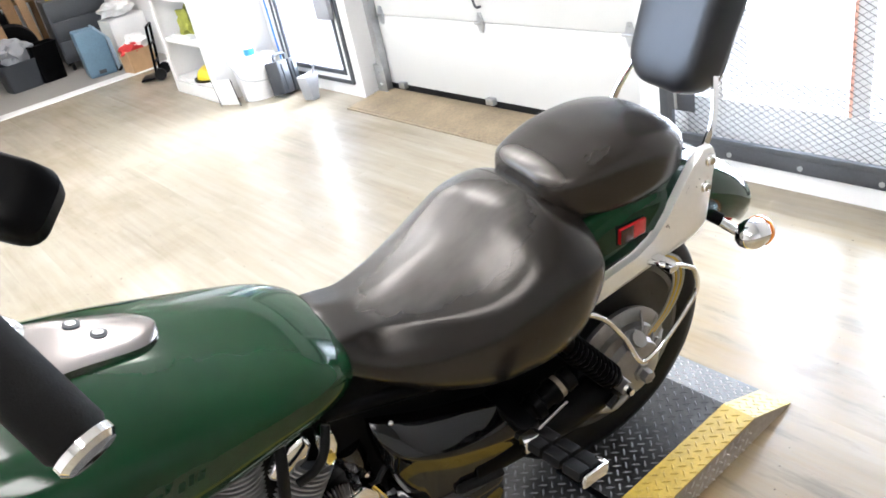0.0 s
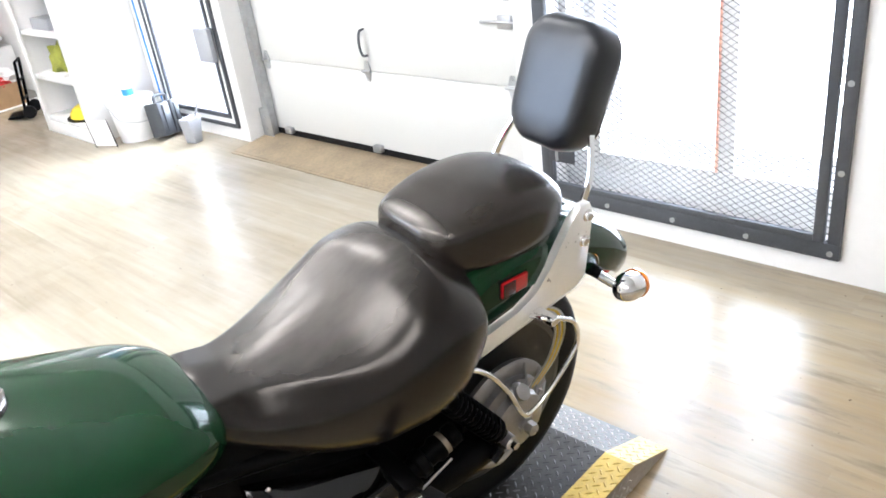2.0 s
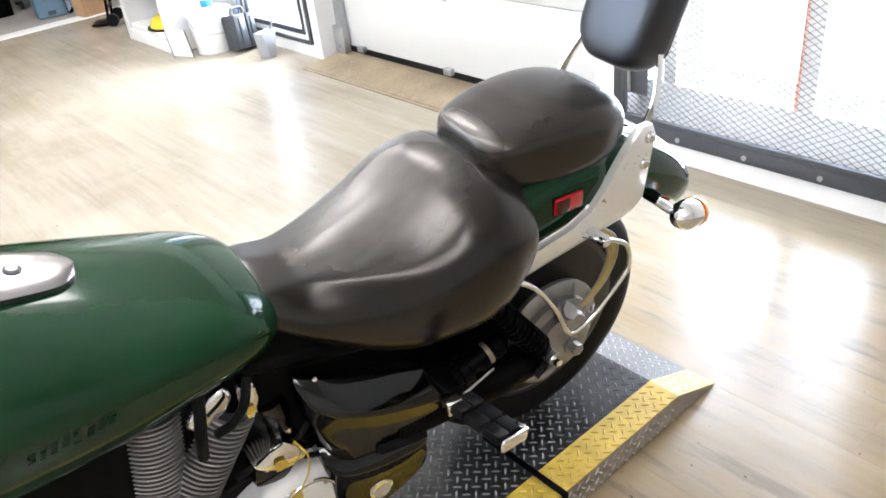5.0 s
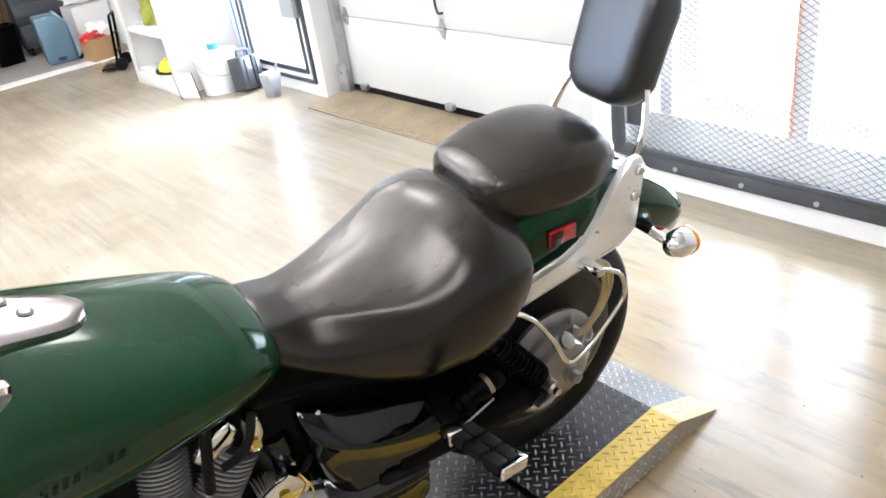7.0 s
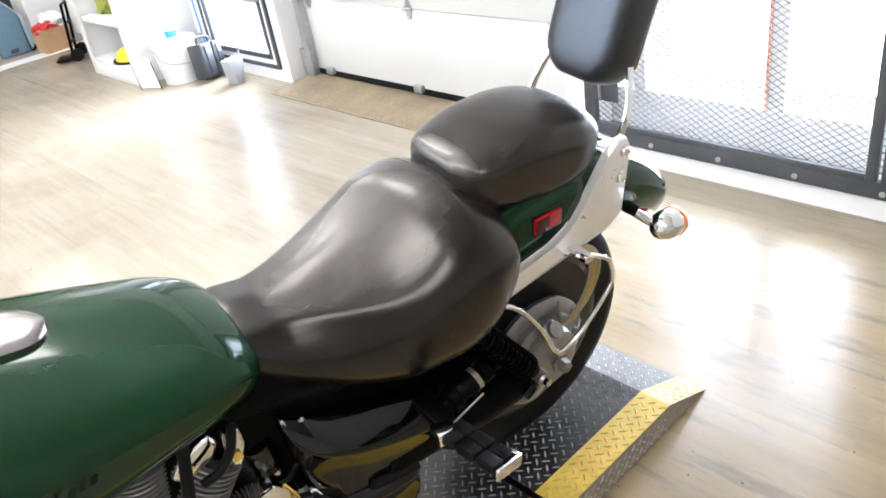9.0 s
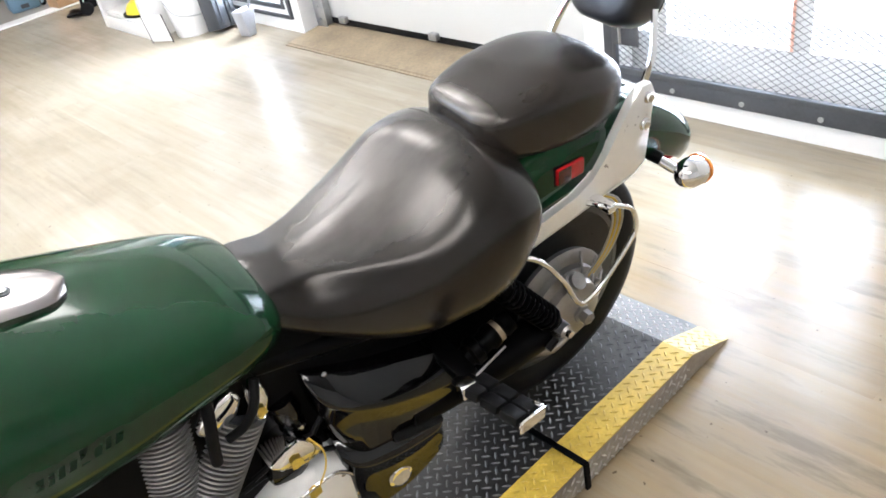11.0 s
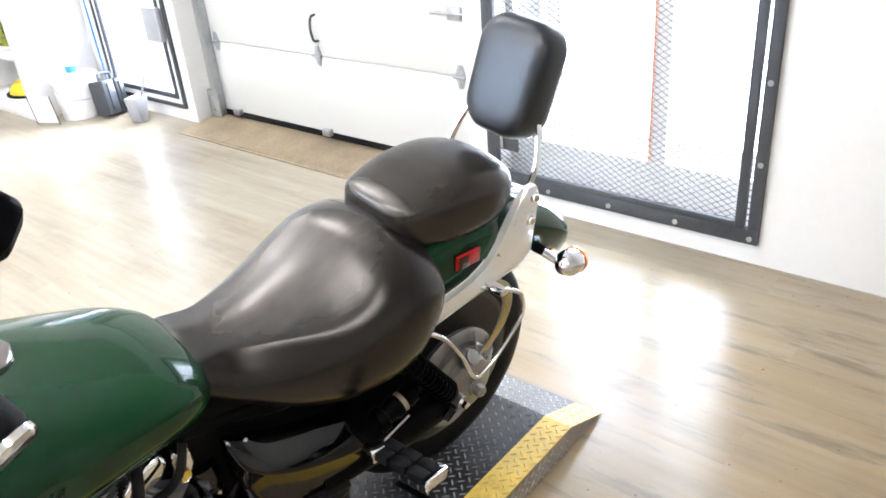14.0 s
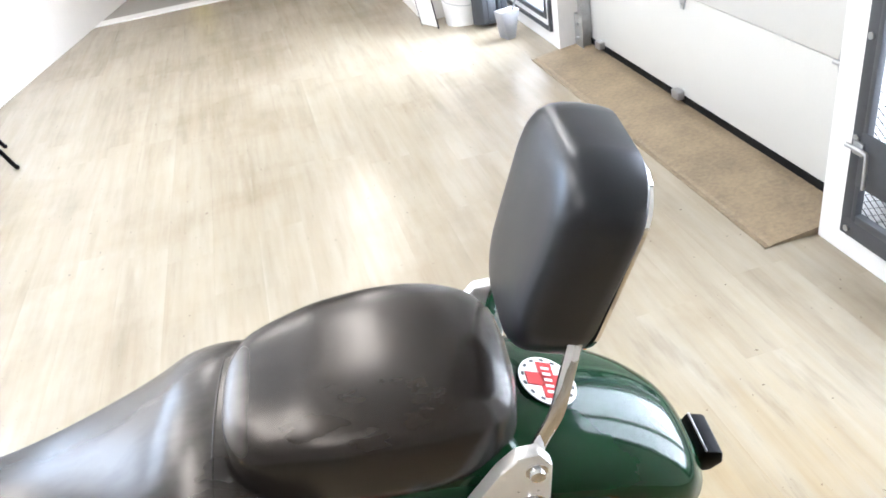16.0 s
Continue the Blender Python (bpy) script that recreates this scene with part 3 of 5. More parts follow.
# far mesh door: two nested dark frames round a bright pane
t = tagged(new("door_3"), "dark framed glazed door, far along the wall, bright with daylight", "door", kind="structure")
y0, y1 = MESH2
for d, w in ((0.0, 0.025), (0.06, 0.03)):
    for a in ((y0 + d, y0 + d + w), (y1 - d - w, y1 - d)):
        part("frame_stile", boxed(WX - 0.02, WX - 0.001, a[0], a[1], 0.085 + d, 2.05 - d, 0.002), M_GREYSTEEL, t)
    part("frame_rail", boxed(WX - 0.021, WX - 0.001, y0 + d + w, y1 - d - w, 0.085 + d, 0.085 + d + w, 0.002), M_GREYSTEEL, t)
    part("frame_rail", boxed(WX - 0.021, WX - 0.001, y0 + d + w, y1 - d - w, 2.05 - d - w, 2.05 - d, 0.002), M_GREYSTEEL, t)
for a in (y0 + 0.025, y1 - 0.06):
    part("inner_jamb", boxed(WX - 0.012, WX - 0.001, a, a + 0.035, 0.11, 2.02), M_WHITEPL, t, smooth=False)
part("inner_sill", boxed(WX - 0.012, WX - 0.001, y0 + 0.06, y1 - 0.06, 0.11, 0.145), M_WHITEPL, t, smooth=False)
p = part("pane", boxed(WX + 0.02, WX + 0.026, y0 + 0.06, y1 - 0.06, 0.1, 2.0), M_GLASS, t, smooth=False)
p.visible_shadow = False
part("lock_box", boxed(WX - 0.06, WX - 0.021, y0 + 0.03, y0 + 0.19, 0.52, 0.73, 0.006), M_MIDGREY, t, "grey lock box")


# ---- things along the wall ----
def shelf_unit():
    x0, x1, y0, y1 = 2.43, WX - 0.005, 5.76, 6.56
    t = thing("shelf_unit", "white built shelf unit with open cubbies", "shelf", pose(0, 0, 0))
    part("side_panel", boxed(x0 + 0.021, x1, y0, y0 + 0.03, 0.0, 2.0, 0.002), M_WALL, t)
    part("side_panel", boxed(x0 + 0.021, x1, y1 - 0.03, y1, 0.0, 2.0, 0.002), M_WALL, t)
    part("back_panel", boxed(x1 - 0.02, x1, y0 + 0.03, y1 - 0.03, 0.0, 2.0), M_WALL, t, smooth=False)
    part("front_stile", boxed(x0, x0 + 0.02, y0, y0 + 0.055, 0.0, 2.0, 0.002), M_WALL, t)
    part("front_stile", boxed(x0, x0 + 0.02, y1 - 0.06, y1, 0.0, 2.0, 0.002), M_WALL, t)
    part("plinth", boxed(x0, x0 + 0.02, y0 + 0.055, y1 - 0.06, 0.0, 0.09, 0.002), M_WALL, t)
    for z in (0.09, 0.40, 0.72, 1.05, 1.4):
        part("shelf_board", boxed(x0 + 0.021, x1 - 0.021, y0 + 0.031, y1 - 0.031, z, z + 0.03, 0.002), M_WALL, t)


shelf_unit()


def blob(bm, c, s, n=14, seed=1, rough=0.25):
    """A lumpy heap."""
    r = bmesh.ops.create_icosphere(bm, subdivisions=3, radius=1.0)
    for v in r["verts"]:
        k = 1 + rough * noise.noise(v.co * 2.2 + Vector((seed * 7.1, seed, 0)))
        v.co = Vector((c[0] + v.co.x * s[0] * k, c[1] + v.co.y * s[1] * k, max(c[2] + v.co.z * s[2] * k, c[2] - s[2] * 0.8)))
    return bm


def folded(name, c, s, mat, label, category, seed, rough=0.25):
    return tagged(part(name, blob(bmesh.new(), c, s, seed=seed, rough=rough), mat), label, category)


folded("work_gloves", (2.56, 6.22, 0.535), (0.07, 0.12, 0.115), M_OLIVE, "crumpled olive yellow work gloves on the shelf", "gloves", 3, 0.5)
t = thing("helmet", "bright yellow hard hat on the lowest shelf", "helmet", pose(2.575, 6.10, 0.12) @ Matrix.Diagonal((1.15, 1.3, 0.95, 1)))
bm = bmesh.new()
lathe(bm, (0, 0, 0.012), (0, 0, 1), [(0.0, 0.105), (0.03, 0.10), (0.06, 0.085), (0.085, 0.055), (0.098, 0.0)], 28)
part("shell", bm, M_BRIGHTYEL, t)
part("brim", lathe(bmesh.new(), (0, 0, 0.0), (0, 0, 1), [(0.0, 0.10), (0.0, 0.125), (0.012, 0.125), (0.014, 0.10)], 28), M_BLACK, t, "dark brim")
tagged(part("black_case", boxed(2.60, 2.74, 5.88, 5.95, 0.12, 0.33, 0.02), M_BLACK), "small black soft case standing on the shelf", "case")
tagged(part("shelf_box", boxed(2.50, 2.64, 6.09, 6.39, 0.75, 0.83, 0.008), M_MIDGREY), "low grey box on the shelf", "box")
tagged(part("paper_stack", boxed(2.48, 2.70, 6.08, 6.42, 0.43, 0.455, 0.003), M_WHITEPL), "stack of white papers on the shelf", "paper")


def bucket():
    t = thing("bucket", "white plastic bucket with a blue label", "bucket", pose(2.675, 5.58, 0))
    part("shell", lathe(bmesh.new(), (0, 0, 0.0), (0, 0, 1), [(0.0, 0.0), (0.0, 0.125), (0.26, 0.148), (0.262, 0.156), (0.285, 0.157), (0.285, 0.146), (0.02, 0.118), (0.02, 0.0)], 36), M_WHITEPL, t)
    part("bail", tube(bmesh.new(), smooth_path([(-0.157, 0, 0.25), (-0.14, -0.10, 0.17), (0, -0.165, 0.14), (0.14, -0.10, 0.17), (0.157, 0, 0.25)]), 0.003, 6), M_GALV, t, "thin wire handle")


bucket()
t = thing("spray_bottle", "clear spray bottle with a blue label on the bucket", "bottle", pose(2.705, 5.635, 0.286))
part("bottle_body", lathe(bmesh.new(), (0, 0, -0.02), (0, 0, 1), [(0, 0.0), (0, 0.035), (0.09, 0.036), (0.12, 0.014), (0.15, 0.014), (0.15, 0)], 20), M_WHITEPL, t)
part("label_band", lathe(bmesh.new(), (0, 0, 0.005), (0, 0, 1), [(0, 0.0375), (0.045, 0.0378), (0.045, 0.034), (0, 0.034)], 20), M_BLUEPL, t, "blue label band")


def framed_sheet():
    t = thing("framed_sheet", "white sheet in a thin wire holder leaning on the shelf", "sign", pose(2.445, 5.61, 0, 0, -8, 25))
    part("sheet", boxed(-0.006, 0.0, -0.085, 0.085, 0.012, 0.20), M_WHITEPL, t, smooth=False)
    for y in (-0.088, 0.088):
        part("holder_wire", tube(bmesh.new(), [(-0.004, y, 0), (-0.004, y, 0.205)], 0.004, 6), M_BLACK, t, "black wire")


framed_sheet()


def tool_case():
    t = thing("tool_case", "dark grey moulded tool case standing on its edge", "case", pose(2.80, 5.36, 0.012, -9, 7, 20) @ Matrix.Scale(1.15, 4))
    part("shell", boxed(-0.10, -0.004, -0.055, 0.055, 0, 0.20, 0.012), M_DARKGREY, t)
    part("lid", boxed(0.004, 0.075, -0.055, 0.055, 0, 0.20, 0.012), M_DARKGREY, t)
    bm = tube(bmesh.new(), smooth_path([(-0.06, 0, 0.195), (-0.05, 0, 0.235), (0.03, 0, 0.235), (0.04, 0, 0.195)]), 0.010, 8)
    part("handle", bm, M_DARKGREY, t)
    for x in (-0.055, 0.04):
        part("rib", boxed(x - 0.015, x + 0.015, -0.062, -0.053, 0.02, 0.18, 0.003), M_DARKGREY, t)


tool_case()


def dustpan():
    t = thing("dustpan", "grey plastic stand-up dustpan with a thin handle", "dustpan", pose(2.79, 5.045, 0, 0, 0, 15))
    bm = bmesh.new()
    prism(bm, [(-0.028, 0.0), (0.030, 0.0), (0.075, 0.17), (-0.055, 0.17)], "y", -0.045, 0.045, 0.006)
    part("pan", bm, M_MIDGREY, t)
    part("handle", rod(bmesh.new(), (0.03, -0.03, 0.16), (0.06, -0.075, 0.30), 0.008, 0.006, 10), M_MIDGREY, t)


dustpan()
bm = bmesh.new()
tube(bm, smooth_path([(WX - 0.03, 5.625, 0.02), (WX - 0.035, 5.635, 0.6), (WX - 0.03, 5.665, 1.3), (WX - 0.03, 5.685, 1.9)]), 0.0065, 8)
tagged(part("blue_hose", bm, M_BLUEPL), "blue air hose hanging down the wall", "hose")


# ---- the dim far corner ----
t = thing("storage_bin", "blue-grey plastic wheeled bin lying open", "bin", pose(2.35, 8.22, 0, 0, 0, -8) @ Matrix.Scale(0.86, 4))
bm = bmesh.new()
prism(bm, [(-0.15, 0.0), (0.14, 0.0), (0.145, 0.40), (0.05, 0.50), (-0.16, 0.50)], "y", -0.14, 0.14, 0.02)
part("tub", bm, M_BLUEGREY, t)
bm = bmesh.new()
prism(bm, [(0.150, 0.02), (0.185, 0.05), (0.185, 0.36), (0.07, 0.515), (0.045, 0.506), (0.150, 0.395)], "y", -0.145, 0.145, 0.008)
part("lid", bm, M_PALEBLUE, t, "paler blue lid")
# a dark block on the face stands in for a shaded foot hollow
part("recess_shade", boxed(-0.05, 0.03, -0.150, -0.139, 0.03, 0.07, 0.003), M_DARKGREY, t)
for y in (-0.10, 0.10):
    part("wheel", rod(bmesh.new(), (0.17, y - 0.02, 0.035), (0.17, y + 0.02, 0.035), 0.035, seg=16), M_RUBBER, t)

t = thing("cardboard_box", "open brown cardboard box full of red cloth", "box", pose(2.60, 7.84, 0, 0, 0, 6) @ Matrix.Diagonal((0.82, 0.82, 1, 1)))
for nm, b in (("box_side", (-0.15, 0.15, -0.12, -0.115, 0, 0.20)), ("box_side", (-0.15, 0.15, 0.115, 0.12, 0, 0.20)), ("box_side", (-0.15, -0.145, -0.115, 0.115, 0, 0.20)), ("box_side", (0.145, 0.15, -0.115, 0.115, 0, 0.20)), ("box_bottom", (-0.145, 0.145, -0.115, 0.115, 0, 0.006))):
    part(nm, boxed(*b), M_CARD, t, smooth=False)
folded("red_cloth", (2.56, 7.83, 0.20), (0.10, 0.09, 0.06), M_RED, "crumpled red cloth in the cardboard box", "cloth", 5, 0.5)
folded("white_bag", (2.65, 7.87, 0.23), (0.11, 0.09, 0.09), M_WHITEPL, "crumpled white plastic bag on the box", "bag", 6, 0.5)


def hand_truck():
    t = thing("hand_truck", "small black folding hand truck", "trolley", pose(2.55, 7.26, 0, 0, 0, -30))
    bm = bmesh.new()
    for y in (-0.09, 0.09):
        tube(bm, [(0, y, 0.05), (0.05, y, 0.45)], 0.012, 8)
    for z in (0.15, 0.3, 0.45):
        tube(bm, [(z * 0.115, -0.09, z), (z * 0.115, 0.09, z)], 0.010, 8)
    part("frame", bm, M_BLACK, t)
    part("toe_plate", boxed(-0.14, 0.02, -0.11, 0.11, 0.012, 0.028, 0.004), M_BLACK, t)
    for y in (-0.12, 0.12):
        part("wheel", rod(bmesh.new(), (0.04, y - 0.015, 0.05), (0.04, y + 0.015, 0.05), 0.05, seg=20), M_RUBBER, t)


hand_truck()


def work_table():
    t = thing("work_table", "dark work table loaded with clutter", "table", pose(1.9, 10.75, 0))
    part("tabletop", boxed(-0.75, 0.75, -0.32, 0.32, 0.58, 0.62, 0.006), M_WOOD, t)
    for x in (-0.68, 0.68):
        for y in (-0.26, 0.26):
            part("leg", boxed(x - 0.03, x + 0.03, y - 0.03, y + 0.03, 0, 0.58, 0.004), M_WOOD, t)


work_table()
t = thing("tool_cart", "dark grey steel tool cart", "cart", pose(2.50, 8.98, 0, 0, 0, -6))
part("cart_body", boxed(-0.28, 0.28, -0.2, 0.2, 0.08, 0.68, 0.01), M_DARKGREY, t)
for z in (0.12, 0.31, 0.5):
    part("drawer", boxed(-0.26, 0.26, -0.215, -0.201, z, z + 0.17, 0.004), M_DARKGREY, t)
for x in (-0.22, 0.22):
    for y in (-0.15, 0.15):
        part("caster", rod(bmesh.new(), (x - 0.015, y, 0.04), (x + 0.015, y, 0.04), 0.04, seg=16), M_RUBBER, t)
tagged(part("pallet_board", boxed(1.20, 1.30, 9.6, 9.85, 0, 0.85, 0.006), M_WOOD), "tan wooden board leaning upright", "board")
tagged(part("wooden_crate", boxed(1.10, 1.32, 9.2, 9.5, 0, 0.26, 0.01), M_WOOD), "low tan wooden crate", "crate")


def spare_wheel(x, y, z, r, yaw):
    t = thing("spare_wheel", "black spoked spare wheel leaning in the clutter", "wheel", pose(x, y, z, 0, -10, yaw))
    part("tyre", lathe(bmesh.new(), (0, 0, r), (1, 0, 0), [(-0.04, r - 0.06), (-0.045, r - 0.02), (0, r), (0.045, r - 0.02), (0.04, r - 0.06), (-0.04, r - 0.06)], 40), M_RUBBER, t)
    for i in range(10):
        a = 2 * math.pi * i / 10
        part("spoke", rod(bmesh.new(), (0, 0, r), (0, math.cos(a) * (r - 0.05), r + math.sin(a) * (r - 0.05)), 0.008, seg=6), M_BLACK, t)


spare_wheel(1.62, 9.55, 0, 0.29, 75)
spare_wheel(1.90, 9.45, 0, 0.27, 98)


def stacking_chair(x, y, yaw, lean):
    t = thing("stacking_chair", "black slatted folding chair leaning in the clutter", "chair", pose(x, y, 0.006, -lean, 0, yaw), "chairs in the far corner")
    for a in (-0.19, 0.19):
        part("leg", tube(bmesh.new(), smooth_path([(a, 0, 0), (a, 0.01, 0.30), (a * 0.95, 0.02, 0.62), (a * 0.55, 0.03, 0.78)]), 0.011, 8), M_BLACK, t)
    part("top_rail", tube(bmesh.new(), smooth_path([(-0.105, 0.03, 0.78), (0, 0.03, 0.81), (0.105, 0.03, 0.78)]), 0.011, 8), M_BLACK, t)
    for k in range(6):
        part("slat", boxed(-0.145 + 0.05 * k, -0.115 + 0.05 * k, 0.006, 0.016, 0.12, 0.70, 0.003), M_RUBBER, t)
    part("stretcher", boxed(-0.185, 0.185, -0.006, 0.006, 0.09, 0.115, 0.003), M_GALV, t, "bare metal stretcher")


for k, (cx, cy, yw, ln) in enumerate(((0.98, 8.95, -14, 10), (1.16, 9.05, -6, 12), (1.34, 9.12, 4, 14), (1.52, 9.20, 10, 11))):
    stacking_chair(cx, cy, yw, ln)


def plastic_tub(x, y, z, w, d, h, mat, label):
    t = thing("plastic_tub", label, "tub", pose(x, y, z, 0, 0, 7), "tubs in the far corner")
    bm = bmesh.new()
    rings = []
    for k, zz in ((0.86, 0.0), (1.0, h), (1.05, h), (1.05, h + 0.02), (0.97, h + 0.02), (0.84, 0.02)):
        rings.append([bm.verts.new((a * k, b * k, zz)) for a, b in rounded(w, d, 0.03, 3)])
    skin(bm, rings)
    part("tub", bm, mat, t)


plastic_tub(1.75, 8.75, 0.0, 0.34, 0.26, 0.24, M_DARKGREY, "dark grey plastic tub on the floor of the far bay")
plastic_tub(2.02, 8.75, 0.0, 0.26, 0.22, 0.34, M_BLACK, "black plastic tub beside the bin")
folded("grey_sack", (1.80, 8.80, 0.33), (0.16, 0.12, 0.12), M_MIDGREY, "slack grey sack lying in the tub", "sack", 21, 0.5)
folded("white_sack", (1.30, 9.55, 0.95), (0.26, 0.14, 0.16), M_WHITEPL, "bulging white sack on top of the clutter", "sack", 22, 0.5)
folded("brown_sack", (0.85, 9.35, 0.20), (0.22, 0.16, 0.20), M_CARD, "slumped brown paper sack in the clutter", "sack", 23, 0.5)
def leaning_board(x, y, w, h, lean, mat, label):
    t = tagged(part("leaning_board", boxed(-w / 2, w / 2, -0.012, 0.012, 0, h, 0.003), mat), label, "board", "leaning boards")
    t.matrix_world = pose(x, y, 0.004, -lean, 0, 8)


leaning_board(2.12, 9.80, 0.12, 1.15, 9, M_WOOD, "tan wooden board leaning upright in the clutter")
leaning_board(2.26, 9.84, 0.09, 1.30, 7, M_CARD, "pale brown wooden board leaning upright in the clutter")
leaning_board(1.80, 9.05, 0.13, 1.25, 12, M_WOOD, "broad tan plank leaning upright in the clutter")
leaning_board(0.86, 8.72, 0.14, 0.50, 16, M_BRIGHTYEL, "short yellow painted board leaning in the clutter")
leaning_board(1.36, 9.70, 0.16, 0.70, 10, M_BRIGHTYEL, "yellow painted board leaning in the clutter")
t = thing("carton", "white carton standing behind the open box", "box", pose(2.78, 8.45, 0, 0, 0, 4))
part("carton_body", boxed(-0.20, 0.16, -0.14, 0.14, 0, 0.42, 0.006), M_WHITEPL, t)
for s in (-1, 1):
    part("flap", boxed(-0.16, 0.16, s * 0.004, s * 0.137, 0.422, 0.427), M_WHITEPL, t, smooth=False)
folded("white_cloth", (2.74, 8.42, 0.50), (0.15, 0.12, 0.07), M_WHITEPL, "crumpled white cloth on the carton", "cloth", 12, 0.6)
folded("red_bag", (2.83, 8.47, 0.62), (0.06, 0.06, 0.08), M_RED, "small red bag on the white cloth", "bag", 13, 0.5)
folded("black_tarp", (1.75, 9.95, 0.30), (0.35, 0.2, 0.36), M_BLACK, "heap of black tarpaulin behind the wheels", "tarpaulin", 14, 0.6)
folded("yellow_jacket", (2.40, 8.97, 0.74), (0.13, 0.10, 0.08), M_BRIGHTYEL, "bright yellow jacket thrown on the tool cart", "jacket", 8, 0.5)
folded("dark_tarp", (1.55, 10.75, 0.78), (0.30, 0.22, 0.17), M_BLACK, "heap of dark tarpaulin on the work table", "tarpaulin", 9, 0.6)
folded("rag_heap", (2.2, 10.7, 0.72), (0.26, 0.2, 0.11), M_MIDGREY, "heap of grey rags on the work table", "rags", 10, 0.6)
t = thing("traffic_cone", "small red and white traffic cone on the cart", "cone", pose(2.66, 8.98, 0.68))
part("cone", lathe(bmesh.new(), (0, 0, 0.015), (0, 0, 1), [(0, 0.07), (0.17, 0.018), (0.17, 0)], 20), M_RED, t)
part("base", boxed(-0.09, 0.09, -0.09, 0.09, 0, 0.018, 0.004), M_RED, t)


def chair_foot():
    t = thing("folding_chair", "black steel tube chair by the slanting wall", "chair", pose(-0.270, 4.90, 0, 0, 0, 20))
    for y in (-0.2, 0.2):
        part("leg", tube(bmesh.new(), smooth_path([(0.17, y, 0.012), (0.15, y, 0.05), (0.02, y, 0.44), (-0.06, y, 0.78)]), 0.012, 10), M_BLACK, t)
        part("leg", tube(bmesh.new(), smooth_path([(-0.20, y, 0.012), (-0.18, y, 0.05), (0.05, y, 0.42)]), 0.012, 10), M_BLACK, t)
    part("seat", boxed(-0.20, 0.18, -0.2, 0.2, 0.43, 0.46, 0.012), M_BLACK, t)
    part("backrest", boxed(-0.075, -0.05, -0.2, 0.2, 0.62, 0.80, 0.01), M_BLACK, t)


chair_foot()

# ---- the lift platform ----
PY0, PY1, PH = 1.106, 1.87, 0.075
PX0, PXC, PX1 = -0.75, 1.705, 1.875


def lugs(x0, x1, y0, y1, pitch, length, width, height, at):
    """Raised tread lugs, turned by turns, on the surface that at() gives."""
    verts, faces = [], []
    i = 0
    q = pitch / math.sqrt(2)
    x = x0 + length * 0.36
    while x < x1 - length * 0.3:
        y = y0 + length * 0.34 + (i % 2) * q
        while y < y1 - length * 0.3:
            a = radians(45 if i % 2 else -45)
            c, s = math.cos(a), math.sin(a)
            k = len(verts)
            for u, v, h in ((-length / 2, 0, 0), (-length / 5, -width / 2, 0), (length / 5, -width / 2, 0), (length / 2, 0, 0), (length / 5, width / 2, 0), (-length / 5, width / 2, 0), (-length / 5, 0, height), (length / 5, 0, height)):
                verts.append(at(x + u * c - v * s, y + u * s + v * c, h))
            faces += [(k, k + 1, k + 6), (k + 1, k + 2, k + 7, k + 6), (k + 2, k + 3, k + 7), (k + 3, k + 4, k + 7), (k + 4, k + 5, k + 6, k + 7), (k + 5, k, k + 6)]
            y += 2 * q
        x += q
        i += 1
    me = bpy.data.meshes.new("tread_relief")
    me.from_pydata(verts, [], faces)
    return me


def lug_part(parent, mat, *a):
    me = lugs(*a)
    me.materials.append(mat)
    ob = new("tread_relief", me)
    ob.parent = parent
    tagged(ob, kind="stuff")


